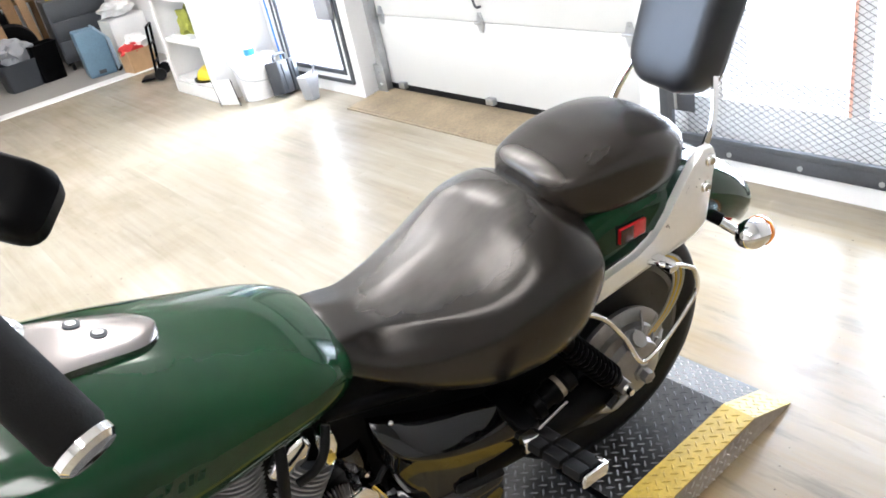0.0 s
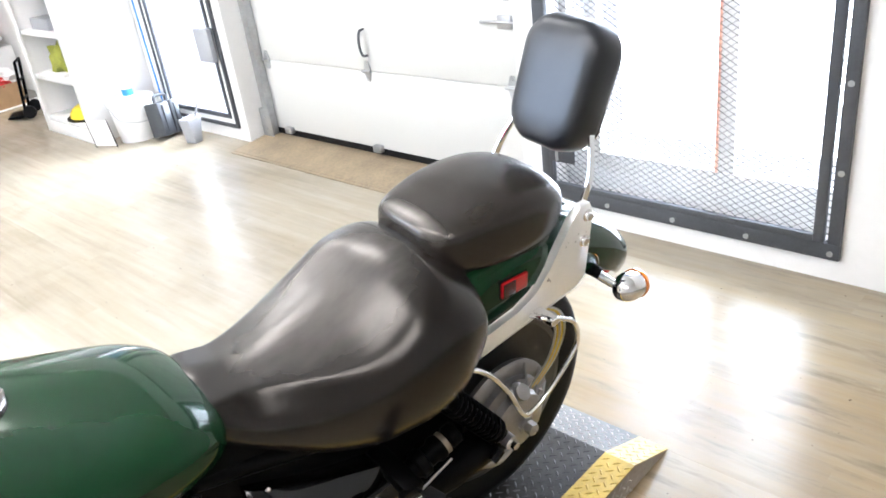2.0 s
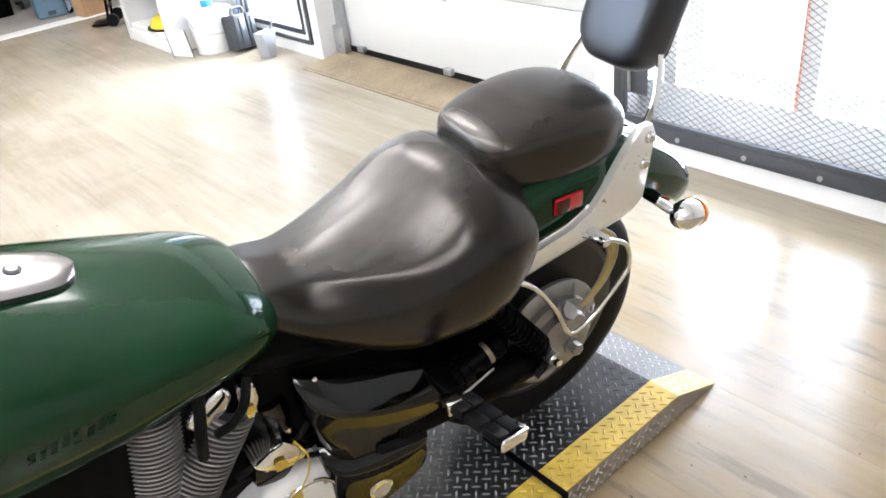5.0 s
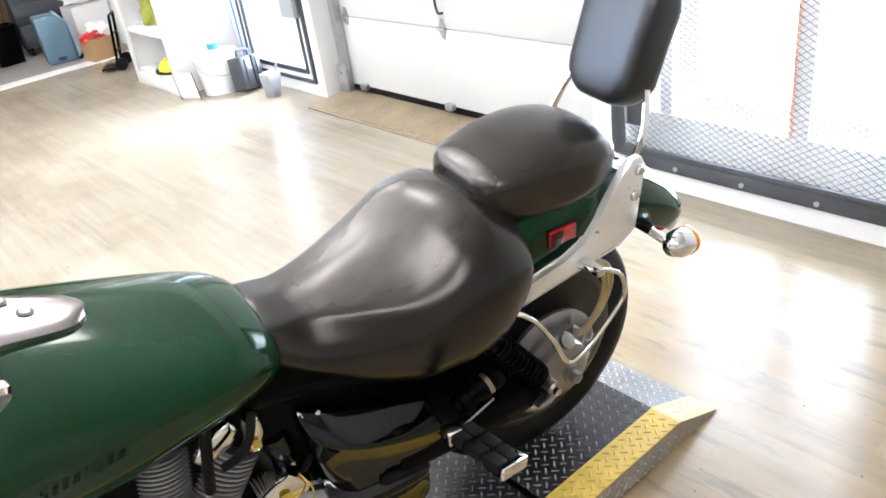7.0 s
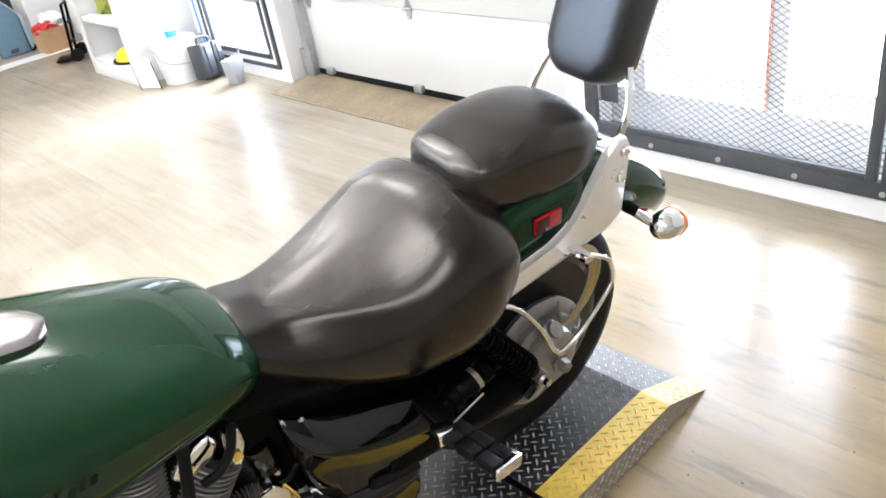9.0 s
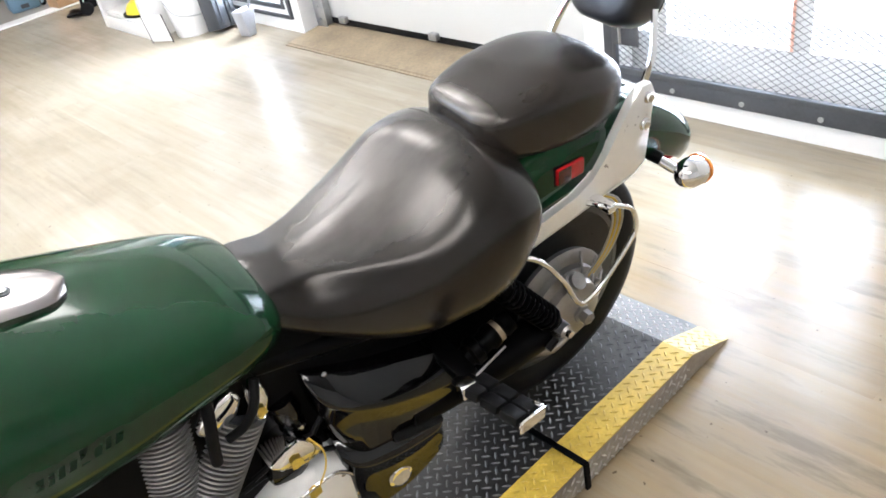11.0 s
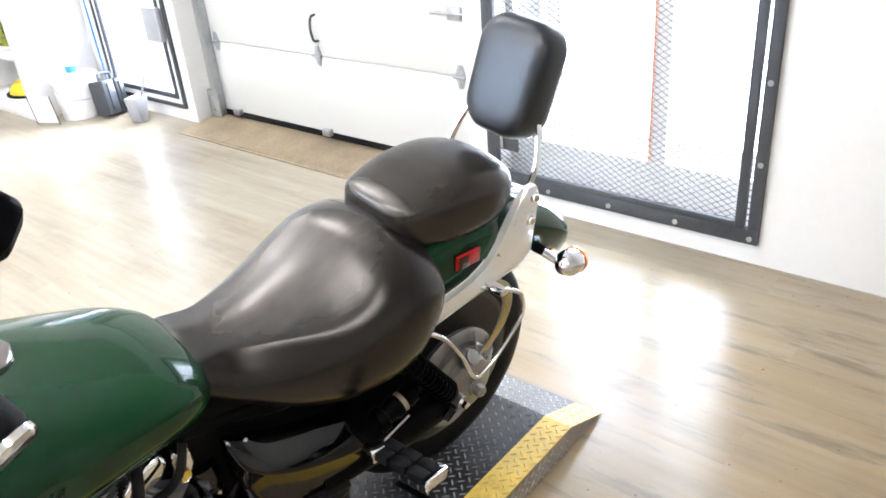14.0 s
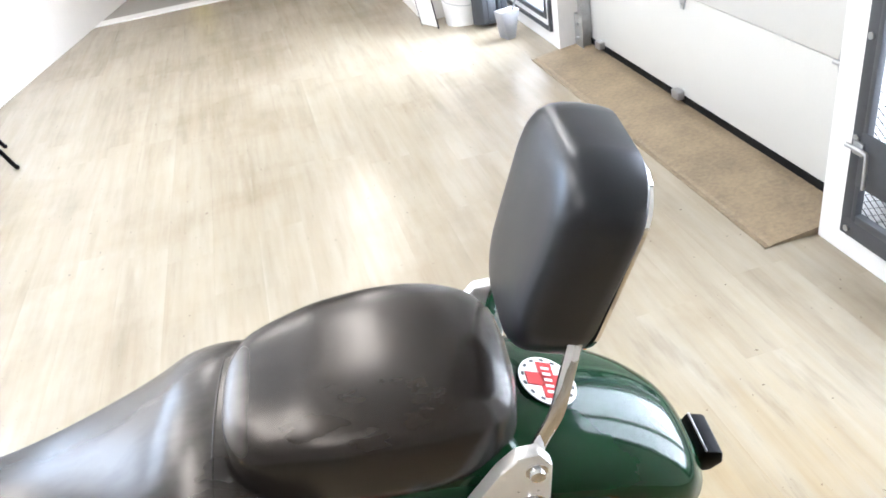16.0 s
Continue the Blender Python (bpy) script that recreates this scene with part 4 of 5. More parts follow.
def platform():
    t = thing("lift_platform", "low black diamond tread lift platform with yellow edges", "platform", pose(0, 0, 0))
    YW = 0.086

    def top(x, y, h):
        return (x, y, PH + h)

    def slope(x, y, h):
        return (x, y, PH - (x - PXC) / (PX1 - PXC) * (PH - 0.006) + h)

    def side(x, y, h):
        return (x, PY0 - h, y)

    part("deck", boxed(PX0, PXC, PY0 + YW, PY1 - YW, 0.055, PH), M_TREAD, t, "worn black tread plate", smooth=False)
    for a, b in ((PY0, PY0 + YW), (PY1 - YW, PY1)):
        part("edge_strip", boxed(PX0, PXC, a, b, PH - 0.004, PH), M_YELLOW, t, "yellow painted edge", smooth=False)
        bm = bmesh.new()
        prism(bm, [(PXC, PH - 0.004), (PX1, 0.003), (PX1, 0.006), (PXC, PH)], "y", a, b)
        part("edge_strip", bm, M_PALEYELLOW, t, "faded yellow painted ramp end", smooth=False)
        bm = bmesh.new()
        prism(bm, [(PXC, 0.0), (PX1 - 0.006, 0.0), (PX1 - 0.006, 0.0045), (PXC, PH - 0.0045)], "y", a + 0.002, b - 0.002)
        part("ramp_side", bm, M_SIDESTEEL, t, "bare steel side of the ramp", smooth=False)
    bm = bmesh.new()
    prism(bm, [(PXC, 0.0), (PX1, 0.0), (PX1, 0.006), (PXC, PH)], "y", PY0 + YW, PY1 - YW)
    part("ramp_plate", bm, M_RAMPPLATE, t, "bare worn steel tread plate", smooth=False)
    for y in (PY0 + 0.002, PY1 - 0.012):
        part("side_plate", boxed(PX0, PXC, y, y + 0.01, 0.0, PH - 0.0042), M_SIDESTEEL, t, smooth=False)
    part("front_plate", boxed(PX0, PX0 + 0.01, PY0 + 0.02, PY1 - 0.02, 0, 0.055), M_STEELPLATE, t, smooth=False)
    lug_part(t, M_LUG, 0.2, 1.490, PY0 + YW, PY1 - YW, 0.0222, 0.0238, 0.0054, 0.0026, top)
    # the stretch by the ramp: each lug by itself
    bm = bmesh.new()
    h, w, z = 0.0119, 0.0027, 0.0026
    base = [bm.verts.new(c) for c in ((-h, 0, 0), (-0.0045, -w, 0), (0.0045, -w, 0), (h, 0, 0), (0.0045, w, 0), (-0.0045, w, 0))]
    ridge = [bm.verts.new(c) for c in ((-0.0045, 0, z), (0.0045, 0, z))]
    for f in ((base[0], base[1], ridge[0]), (base[1], base[2], ridge[1], ridge[0]), (base[2], base[3], ridge[1]), (base[3], base[4], ridge[1]), (base[4], base[5], ridge[0], ridge[1]), (base[5], base[0], ridge[0])):
        bm.faces.new(f)
    lug = mesh_of("lug", bm, M_LUG)
    q = 0.0222 / math.sqrt(2)
    for i in range(14):
        x = 1.4915 + i * q
        y = PY0 + YW + 0.0075 + (i % 2) * q
        while y < PY1 - YW - 0.0075 and x < PXC - 0.0075:
            o = new("lug", lug)
            o.parent = t
            o.location, o.rotation_euler = (x, y, PH), (0, 0, radians(45 if i % 2 else -45))
            y += 2 * q
    lug_part(t, M_YELLOW, 0.2, PXC, PY0, PY0 + YW, 0.0222, 0.0238, 0.0054, 0.0026, top)
    lug_part(t, M_SIDELUG, PXC, PX1, PY0 + YW, PY1 - YW, 0.0222, 0.0238, 0.0054, 0.0026, slope)
    lug_part(t, M_PALEYELLOW, PXC, PX1, PY0, PY0 + YW, 0.0222, 0.0238, 0.0052, 0.0024, slope)
    lug_part(t, M_SIDELUG, 0.2, PXC, 0.0, 0.071, 0.0222, 0.0238, 0.0055, 0.0026, side)
    bm = boxed(1.262, 1.276, PY0 - 0.008, 1.36, PH + 0.002, PH + 0.008)
    box(bm, 1.262, 1.276, PY0 - 0.010, PY0 - 0.003, 0.0, PH + 0.008)
    part("strap", bm, M_BLACK, t, "thin black strap over the edge", smooth=False)


platform()

# ---- the motorcycle: x to its rear, y to its right, z up, from the rear tyre's contact ----
BIKE = thing("motorcycle", "dark green cruiser motorcycle with worn black seats on a lift platform", "motorcycle", pose(1.4645, 1.3794, PH - 0.0225, 7.5, 0.5, -8.0) @ Matrix.Scale(1.0243, 4))


def bike(name, bm, mat, label="", parent=None, **k):
    return part(name, bm, mat, parent or BIKE, label, **k)


# tank
TANK = [(-0.634, 0.04, 0.715, 0.695, 0.67), (-0.640, 0.10, 0.730, 0.695, 0.65), (-0.662, 0.138, 0.750, 0.705, 0.635), (-0.715, 0.164, 0.780, 0.715, 0.622), (-0.80, 0.182, 0.808, 0.727, 0.606), (-0.90, 0.198, 0.840, 0.735, 0.588),
        (-1.00, 0.208, 0.869, 0.745, 0.578), (-1.10, 0.212, 0.888, 0.755, 0.578), (-1.20, 0.197, 0.892, 0.785, 0.62), (-1.28, 0.145, 0.895, 0.81, 0.75), (-1.32, 0.05, 0.86, 0.82, 0.79)]
tank = bike("tank", body(bmesh.new(), TANK, 8, 80, 0.97, 0.75, 1.0, 0.92), M_GREEN, "dark green glossy fuel tank")


def tank_top(x):
    xs = [s[0] for s in TANK][::-1]
    return float(np.interp(x, xs, [s[2] for s in TANK][::-1]))


bm = bmesh.new()
rings = []
for x, w in smooth_path([(-0.882, 0.006), (-0.889, 0.028), (-0.915, 0.050), (-0.98, 0.064), (-1.06, 0.078), (-1.15, 0.086), (-1.22, 0.07), (-1.25, 0.01)], 6):
    w = max(w, 0.004)
    zt = tank_top(x) + 0.006
    ring = [bm.verts.new((x, y * w, zt + 0.008 * (1 - abs(y) ** 3) - 0.35 * (y * w) ** 2)) for y in np.linspace(-1, 1, 25)]
    ring += [bm.verts.new((x, y * w, zt - 0.012 - 0.35 * (y * w) ** 2)) for y in np.linspace(1, -1, 5)]
    rings.append(ring)
skin(bm, rings)
console = bike("console", bm, M_BRUSHED, "polished chrome tank console")
for x, y in ((-0.957, -0.006), (-0.985, 0.030)):
    # a flat dark disc paints the shade of the hole round the screw
    bike("screw_shade", lathe(bmesh.new(), (x, y, tank_top(x) + 0.0125), (0.30, 0, 1), [(0, 0.0), (0, 0.012), (0.003, 0.012), (0.003, 0.0)], 20), M_DARKGREY, "dark disc for the shade round a sunk screw", console)
    bike("screw", lathe(bmesh.new(), (x, y, tank_top(x) + 0.0145), (0.30, 0, 1), [(0, 0.008), (0.003, 0.008), (0.004, 0.005), (0.002, 0.003), (0.002, 0.0)], 16), M_CHROME, parent=console)
sp = bike("speedometer", lathe(bmesh.new(), (-1.10, 0, 0.905), (0.25, 0, 1), [(0, 0.0), (0, 0.055), (0.03, 0.058), (0.034, 0.052), (0.028, 0.048), (0.028, 0.0)], 36), M_CHROME, "chrome rimmed speedometer")
bike("dial", lathe(bmesh.new(), (-1.1027, 0, 0.9345), (0.25, 0, 1), [(0, 0.0), (0, 0.046), (0.002, 0.046), (0.002, 0)], 30), M_WHITEPL, "pale dial face", sp)
# lettering on the tank's side that is a product name: plain bars
def tank_side(x, z):
    """Half width of the tank at that height, below its widest line."""
    xs = [q[0] for q in TANK][::-1]
    w, zs, zb = (float(np.interp(x, xs, [q[j] for q in TANK][::-1])) for j in (1, 3, 4))
    sn = min(1.0, max(0.0, (zs - z) / (zs - zb))) ** (1 / 0.75)
    return w * math.sqrt(max(0.0, 1 - sn * sn)) ** 0.92


rl = random.Random(8)
x = -1.090
for k in range(13):
    w, lo = rl.uniform(0.006, 0.011), 0.716 + rl.uniform(-0.002, 0.002)
    hi = lo + rl.choice((0.016, 0.018, 0.027))
    bm = bmesh.new()
    outer = [(a, -tank_side(a, z) - 0.0008, z) for a, z in ((x, lo), (x + w, lo), (x + w + 0.006, hi), (x + 0.006, hi))]
    skin(bm, [[bm.verts.new((a, b + d, c)) for a, b, c in outer] for d in (0.0, 0.005)])
    bike("emblem_bar", bm, M_EMBLEM, "plain dark bar", tank, smooth=False)
    x += w + 0.0055

# rider's seat: a dished top between rounded shoulders, and steep sides
# x, half width, top, height of the widest line, bottom, shoulder's half width and height, how sharp it is
RIDER = [(-0.677, 0.046, 0.716, 0.696, 0.684, 0.034, 0.711, 0.0), (-0.673, 0.073, 0.732, 0.694, 0.668, 0.056, 0.723, 0.6), (-0.648, 0.097, 0.740, 0.682, 0.643, 0.079, 0.724, 1.0), (-0.612, 0.114, 0.735, 0.664, 0.618, 0.080, 0.719, 0.9), (-0.575, 0.128, 0.730, 0.647, 0.592, 0.079, 0.715, 0.9),
         (-0.50, 0.158, 0.735, 0.634, 0.545, 0.112, 0.709, 0.9), (-0.41, 0.191, 0.760, 0.645, 0.516, 0.158, 0.709, 0.6), (-0.35, 0.203, 0.785, 0.662, 0.513, 0.172, 0.729, 0.15), (-0.30, 0.210, 0.813, 0.675, 0.513, 0.160, 0.766, 0.0), (-0.25, 0.208, 0.824, 0.683, 0.525, 0.156, 0.777, 0.0),
         (-0.21, 0.199, 0.816, 0.690, 0.555, 0.149, 0.773, 0.0), (-0.165, 0.175, 0.783, 0.69, 0.62, 0.131, 0.751, 0.0), (-0.145, 0.11, 0.755, 0.69, 0.645, 0.082, 0.733, 0.0), (-0.14, 0.03, 0.72, 0.69, 0.67, 0.022, 0.71, 0.0)]


def saddle_half(w, zt, zs, zb, ys, zh, f):
    """Half a section from the top's middle over the shoulder and the widest line to the bottom's middle."""
    up = [(-ys * 0.5, zt - (zt - zh) * (0.20 + 0.22 * f)), (0.0, zt), (ys * 0.5, zt - (zt - zh) * (0.20 + 0.22 * f)), (ys * (0.82 + 0.06 * f), zt - (zt - zh) * (0.62 + 0.12 * f)), (ys, zh),
          (ys + (w - ys) * (0.50 - 0.14 * f), zh - (zh - zs) * 0.30), (ys + (w - ys) * (0.84 - 0.10 * f), zh - (zh - zs) * 0.62), (w, zs), (w * 0.99, zs - (zs - zb) * 0.3)]
    flat = smooth_path(up, 6)
    half = flat[6:43]
    for k in range(1, 15):
        a = -math.pi / 2 * k / 14
        half.append((w * power(math.cos(a), 0.45), zs + (zs - zb) * power(math.sin(a), 0.68)))
    return half


bm = bmesh.new()
rings = []
seam, stations = [], smooth_path(RIDER, 10)
for x, *q in stations:
    half = saddle_half(*q)
    rings.append([bm.verts.new((x, y, z)) for y, z in half] + [bm.verts.new((x, -y, z)) for y, z in half[-2:0:-1]])
skin(bm, rings)
for _ in range(14):
    bmesh.ops.smooth_vert(bm, verts=bm.verts, factor=0.5, use_axis_x=True, use_axis_y=True, use_axis_z=True)
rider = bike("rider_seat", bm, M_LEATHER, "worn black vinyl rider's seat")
for k in range(-37, 38):
    p = abs(k) / 36
    q = min(stations, key=lambda s: abs(s[0] + 0.236 + 0.10 * p ** 3))
    y, z = saddle_half(*q[1:])[abs(k)]
    seam.append((q[0], math.copysign(y, k) * 0.99, z - 0.0014))
bike("seam", tube(bmesh.new(), smooth_path(seam[::3], 4), 0.0013, 8), M_LEATHER, "stitched seam over the seat's crest", rider)
# pillion seat
PILL = [(-0.221, 0.022, 0.826, 0.806, 0.790, -0.002), (-0.2225, 0.045, 0.838, 0.806, 0.780, -0.002), (-0.220, 0.064, 0.848, 0.806, 0.772, -0.002), (-0.212, 0.083, 0.855, 0.807, 0.763, -0.002), (-0.198, 0.099, 0.861, 0.808, 0.754, -0.002), (-0.175, 0.111, 0.867, 0.809, 0.746, -0.002), (-0.145, 0.119, 0.873, 0.810, 0.739, -0.001),
        (-0.10, 0.128, 0.882, 0.808, 0.731, -0.001), (-0.03, 0.132, 0.885, 0.806, 0.728, 0.0), (0.03, 0.128, 0.878, 0.804, 0.732, 0.0), (0.078, 0.113, 0.863, 0.80, 0.743, 0.0), (0.105, 0.086, 0.843, 0.80, 0.752, 0.0), (0.115, 0.049, 0.824, 0.80, 0.768, 0.0), (0.118, 0.02, 0.812, 0.80, 0.785, 0.0)]
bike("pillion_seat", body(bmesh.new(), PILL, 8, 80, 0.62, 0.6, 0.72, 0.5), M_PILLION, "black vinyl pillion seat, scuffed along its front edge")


# rear fender: an arched shell over the wheel
AX, AZ = -0.045, 0.338
bm = bmesh.new()
rings = []
for a, w, r, dp in smooth_path([(118, 0.125, 0.445, 0.10), (95, 0.13, 0.45, 0.11), (75, 0.132, 0.458, 0.115), (55, 0.128, 0.470, 0.11), (44, 0.120, 0.478, 0.10), (36, 0.108, 0.480, 0.085), (30, 0.090, 0.472, 0.065)], 6):
    ca, sa = math.cos(radians(a)), math.sin(radians(a))
    out, inn = [], []
    for k in np.linspace(-1, 1, 25):
        y = w * power(math.sin(k * math.pi / 2), 0.85)
        h = -dp * (1 - max(0.0, math.cos(k * math.pi / 2)) ** 0.55)
        out.append(bm.verts.new((AX + (r + h) * ca, y, AZ + (r + h) * sa)))
        inn.append(bm.verts.new((AX + (r + h - 0.006) * ca, y * 0.96, AZ + (r + h - 0.006) * sa)))
    rings.append(out + inn[::-1])
skin(bm, rings)
fender = bike("rear_fender", bm, M_GREEN, "dark green rear fender")
# round decal with a cross
a0 = radians(63.5)
dn = Vector((math.cos(a0), 0, math.sin(a0)))
dc = Vector((AX, 0, AZ)) + dn * 0.4655
bike("decal", lathe(bmesh.new(), dc, dn, [(0, 0.0), (0, 0.040), (0.0015, 0.040), (0.0015, 0.0)], 32), M_WHITEPL, "round white sticker", fender)
tv = Vector((-dn.z, 0, dn.x))
for du, dv in ((0.030, 0.0105), (0.0105, 0.030)):
    bm = bmesh.new()
    cs = [dc + dn * h + tv * (a * du) + Vector((0, 1, 0)) * (b * dv) for h in (0.0016, 0.0026) for a, b in ((-1, -1), (1, -1), (1, 1), (-1, 1))]
    vs = [bm.verts.new(c) for c in cs]
    for f in ((0, 1, 2, 3), (4, 5, 6, 7), (0, 1, 5, 4), (1, 2, 6, 5), (2, 3, 7, 6), (3, 0, 4, 7)):
        bm.faces.new([vs[i] for i in f])
    bike("decal_cross", bm, M_RED, "red bar of the sticker", fender, smooth=False)
# the sticker's lettering: plain bars, white on the cross and dark round the rim
for k in range(5):
    bm = bmesh.new()
    v0 = -0.022 + 0.0098 * k
    cs = [dc + dn * h + tv * a + Vector((0, 1, 0)) * b for h in (0.0027, 0.0031) for a, b in ((-0.0055, v0), (0.0055, v0), (0.0055, v0 + 0.0042), (-0.0055, v0 + 0.0042))]
    skin(bm, [[bm.verts.new(c) for c in cs[:4]], [bm.verts.new(c) for c in cs[4:]]])
    bike("decal_bar", bm, M_WHITEPL, "plain white bar", fender, smooth=False)
for k in range(14):
    an = 2 * math.pi * k / 14 + 0.2
    e1 = tv * math.cos(an) + Vector((0, 1, 0)) * math.sin(an)
    e2 = tv * -math.sin(an) + Vector((0, 1, 0)) * math.cos(an)
    bm = bmesh.new()
    cs = [dc + dn * h + e1 * a + e2 * b for h in (0.0016, 0.0020) for a, b in ((0.0325, -0.003), (0.0365, -0.003), (0.0365, 0.003), (0.0325, 0.003))]
    skin(bm, [[bm.verts.new(c) for c in cs[:4]], [bm.verts.new(c) for c in cs[4:]]])
    bike("decal_mark", bm, M_DARKGREY, "plain dark mark", fender, smooth=False)
# tail lamp and plate bracket
bm = boxed(0.335, 0.369, -0.036, 0.052, 0.490, 0.560, 0.012)
tail = bike("tail_lamp", bm, M_REDLENS, "red tail lamp")
bm = bmesh.new()
prism(bm, [(0.366, 0.560), (0.374, 0.574), (0.402, 0.563), (0.404, 0.540), (0.385, 0.525), (0.366, 0.53)], "y", -0.026, 0.046, 0.005)
plate = bike("plate_bracket", bm, M_BLACK, "black plate bracket")
bike("plate_rib", boxed(0.3755, 0.378, -0.024, 0.044, 0.5705, 0.5755, 0.001), M_GALV, "thin bright line across it", plate)
# fender side under the seat
for s in (-1, 1):
    bm = bmesh.new()
    prism(bm, [(-0.22, 0.62), (0.06, 0.64), (0.12, 0.72), (0.10, 0.785), (-0.05, 0.77), (-0.22, 0.74)], "y", s * 0.08, s * 0.120, 0.012)
    bike("fender_side", bm, M_GREEN, "dark green side of the fender")
# reflectors
for s in (-1, 1):
    ref = bike("reflector", boxed(-0.095, -0.029, s * 0.123, s * 0.136, 0.683, 0.717, 0.003), M_REDLENS, "red side reflector")
    bike("reflector_cell", boxed(-0.093, -0.062, s * 0.1355, s * 0.1368, 0.685, 0.715, 0.001), M_DARKRED, "darker cell of the reflector", ref)
    bike("reflector_rim", boxed(-0.099, -0.025, s * 0.1195, s * 0.130, 0.679, 0.721, 0.003), M_BLACK, parent=ref)

# chrome side rails that carry the backrest
for s in (-1, 1):
    bm = bmesh.new()
    prism(bm, [(-0.23, 0.612), (-0.16, 0.628), (-0.06, 0.643), (-0.015, 0.664), (0.020, 0.708), (0.045, 0.747), (0.075, 0.790), (0.096, 0.814), (0.122, 0.815), (0.135, 0.79), (0.125, 0.650), (0.096, 0.630), (-0.16, 0.590), (-0.23, 0.579)], "y", s * 0.129, s * 0.147, 0.004)
    rail = bike("side_rail", bm, M_RAIL, "bright chrome side rail")
    bm = bmesh.new()
    rings = []
    for x, z in ((-0.23, 0.579), (-0.16, 0.590), (-0.03, 0.610), (0.096, 0.630), (0.125, 0.650)):
        drop = 0.010 if x > 0.12 else 0.028
        rings.append([bm.verts.new(c) for c in ((x, s * 0.147, z - 0.001), (x - 0.004, s * 0.128, z - drop), (x - 0.004, s * 0.124, z - drop + 0.003), (x, s * 0.131, z - 0.001))])
    skin(bm, rings)
    bike("lower_flange", bm, M_RAIL, "turned-in lower edge", rail, angle=30)
    for x, z in ((0.116, 0.788), (0.110, 0.733)):
        bm = lathe(bmesh.new(), (x, s * 0.146, z), (0, s, 0), [(0, 0.013), (0.003, 0.013), (0.004, 0.009), (0.010, 0.009), (0.011, 0.006), (0.011, 0.0)], 12)
        bike("bolt", bm, M_CHROME, parent=rail)
    bm = bmesh.new()
    rings = []
    path = smooth_path([(0.108, 0.125, 0.750), (0.124, 0.127, 0.805), (0.146, 0.123, 0.850), (0.164, 0.106, 0.895), (0.184, 0.086, 0.94), (0.230, 0.060, 1.04)], 6)
    for i, q in enumerate(path):
        d = Vector(path[min(i + 1, len(path) - 1)]) - Vector(path[max(i - 1, 0)])
        d.normalize()
        w = Vector((0, 1, 0)).cross(d).normalized()
        n = d.cross(w)
        rings.append([bm.verts.new(Vector((c.x, s * c.y, c.z))) for c in (Vector(q) + w * (a * 0.0085) + n * (b * 0.0028) for a, b in ((-1, -0.7), (-0.85, -1), (0.85, -1), (1, -0.7), (1, 0.7), (0.85, 1), (-0.85, 1), (-1, 0.7)))])
    skin(bm, rings)
    bike("backrest_bar", bm, M_CHROME, "flat chrome backrest bar", angle=50)

# backrest pad
PADM = pose(0.184, -0.008, 0.998, 0, 19, 0)
bm = bmesh.new()
rings = []
for d, k in ((0.036, 0.93), (0.030, 0.985), (0.018, 1.0), (-0.005, 1.0), (-0.020, 0.988), (-0.030, 0.966), (-0.0375, 0.93), (-0.0425, 0.88), (-0.0460, 0.80), (-0.0482, 0.68), (-0.0495, 0.48), (-0.050, 0.24)):
    pts = []
    for y, z in rounded(0.193, 0.254, 0.062, 10):
        kk = 1.0 - 0.10 * (z < 0) * (-z / 0.122)
        pts.append(bm.verts.new(PADM @ Vector((d, y * k * kk, z * k))))
    rings.append(pts)
skin(bm, rings)
padob = bike("backrest_pad", bm, M_PAD, "smooth black vinyl backrest pad")
bm = bmesh.new()
rings = [[bm.verts.new(PADM @ Vector((d, y * k, z * k))) for y, z in rounded(0.184, 0.238, 0.053, 9)] for d, k in ((0.037, 0.95), (0.042, 0.94), (0.043, 0.90))]
skin(bm, rings)
bike("back_plate", bm, M_CHROME, "chrome back plate", padob)


# turn signals
def signal(s):
    ax = Vector((1, s * -0.10, -0.16)).normalized()
    p = Vector((0.176, s * 0.192, 0.600 if s < 0 else 0.622))
    sg = bike("turn_signal", lathe(bmesh.new(), p, ax, [(0.0, 0.0), (0.002, 0.010), (0.007, 0.018), (0.015, 0.0245), (0.026, 0.0300), (0.042, 0.0320), (0.056, 0.0310), (0.064, 0.0290)], 32), M_CHROME, "chrome bullet turn signal")
    bike("lens", lathe(bmesh.new(), p + ax * 0.0642, ax, [(0, 0.0290), (0.0005, 0.0322), (0.007, 0.0318), (0.014, 0.0270), (0.022, 0.018), (0.027, 0.0)], 28), M_AMBER, "amber lens", sg)
    bike("bezel", lathe(bmesh.new(), p + ax * 0.060, ax, [(0, 0.0275), (0.0, 0.0308), (0.004, 0.0302), (0.004, 0.0275), (0, 0.0275)], 28), M_CHROME, "chrome lens ring", sg)
    bike("stem", rod(bmesh.new(), p + ax * 0.018 + Vector((0, -s * 0.022, 0.003)), (0.155, s * 0.10, 0.640), 0.0095, 0.011, 16), M_CHROME, "chrome stem", sg)
    bike("stem_sleeve", rod(bmesh.new(), (0.178, s * 0.140, 0.621), (0.160, s * 0.112, 0.635), 0.0135, seg=16), M_BLACK, "black rubber sleeve", sg)
    bike("stem_bracket", boxed(0.125, 0.175, s * 0.092, s * 0.118, 0.618, 0.652, 0.006), M_BLACK, "black bracket", sg)


signal(-1)
signal(1)

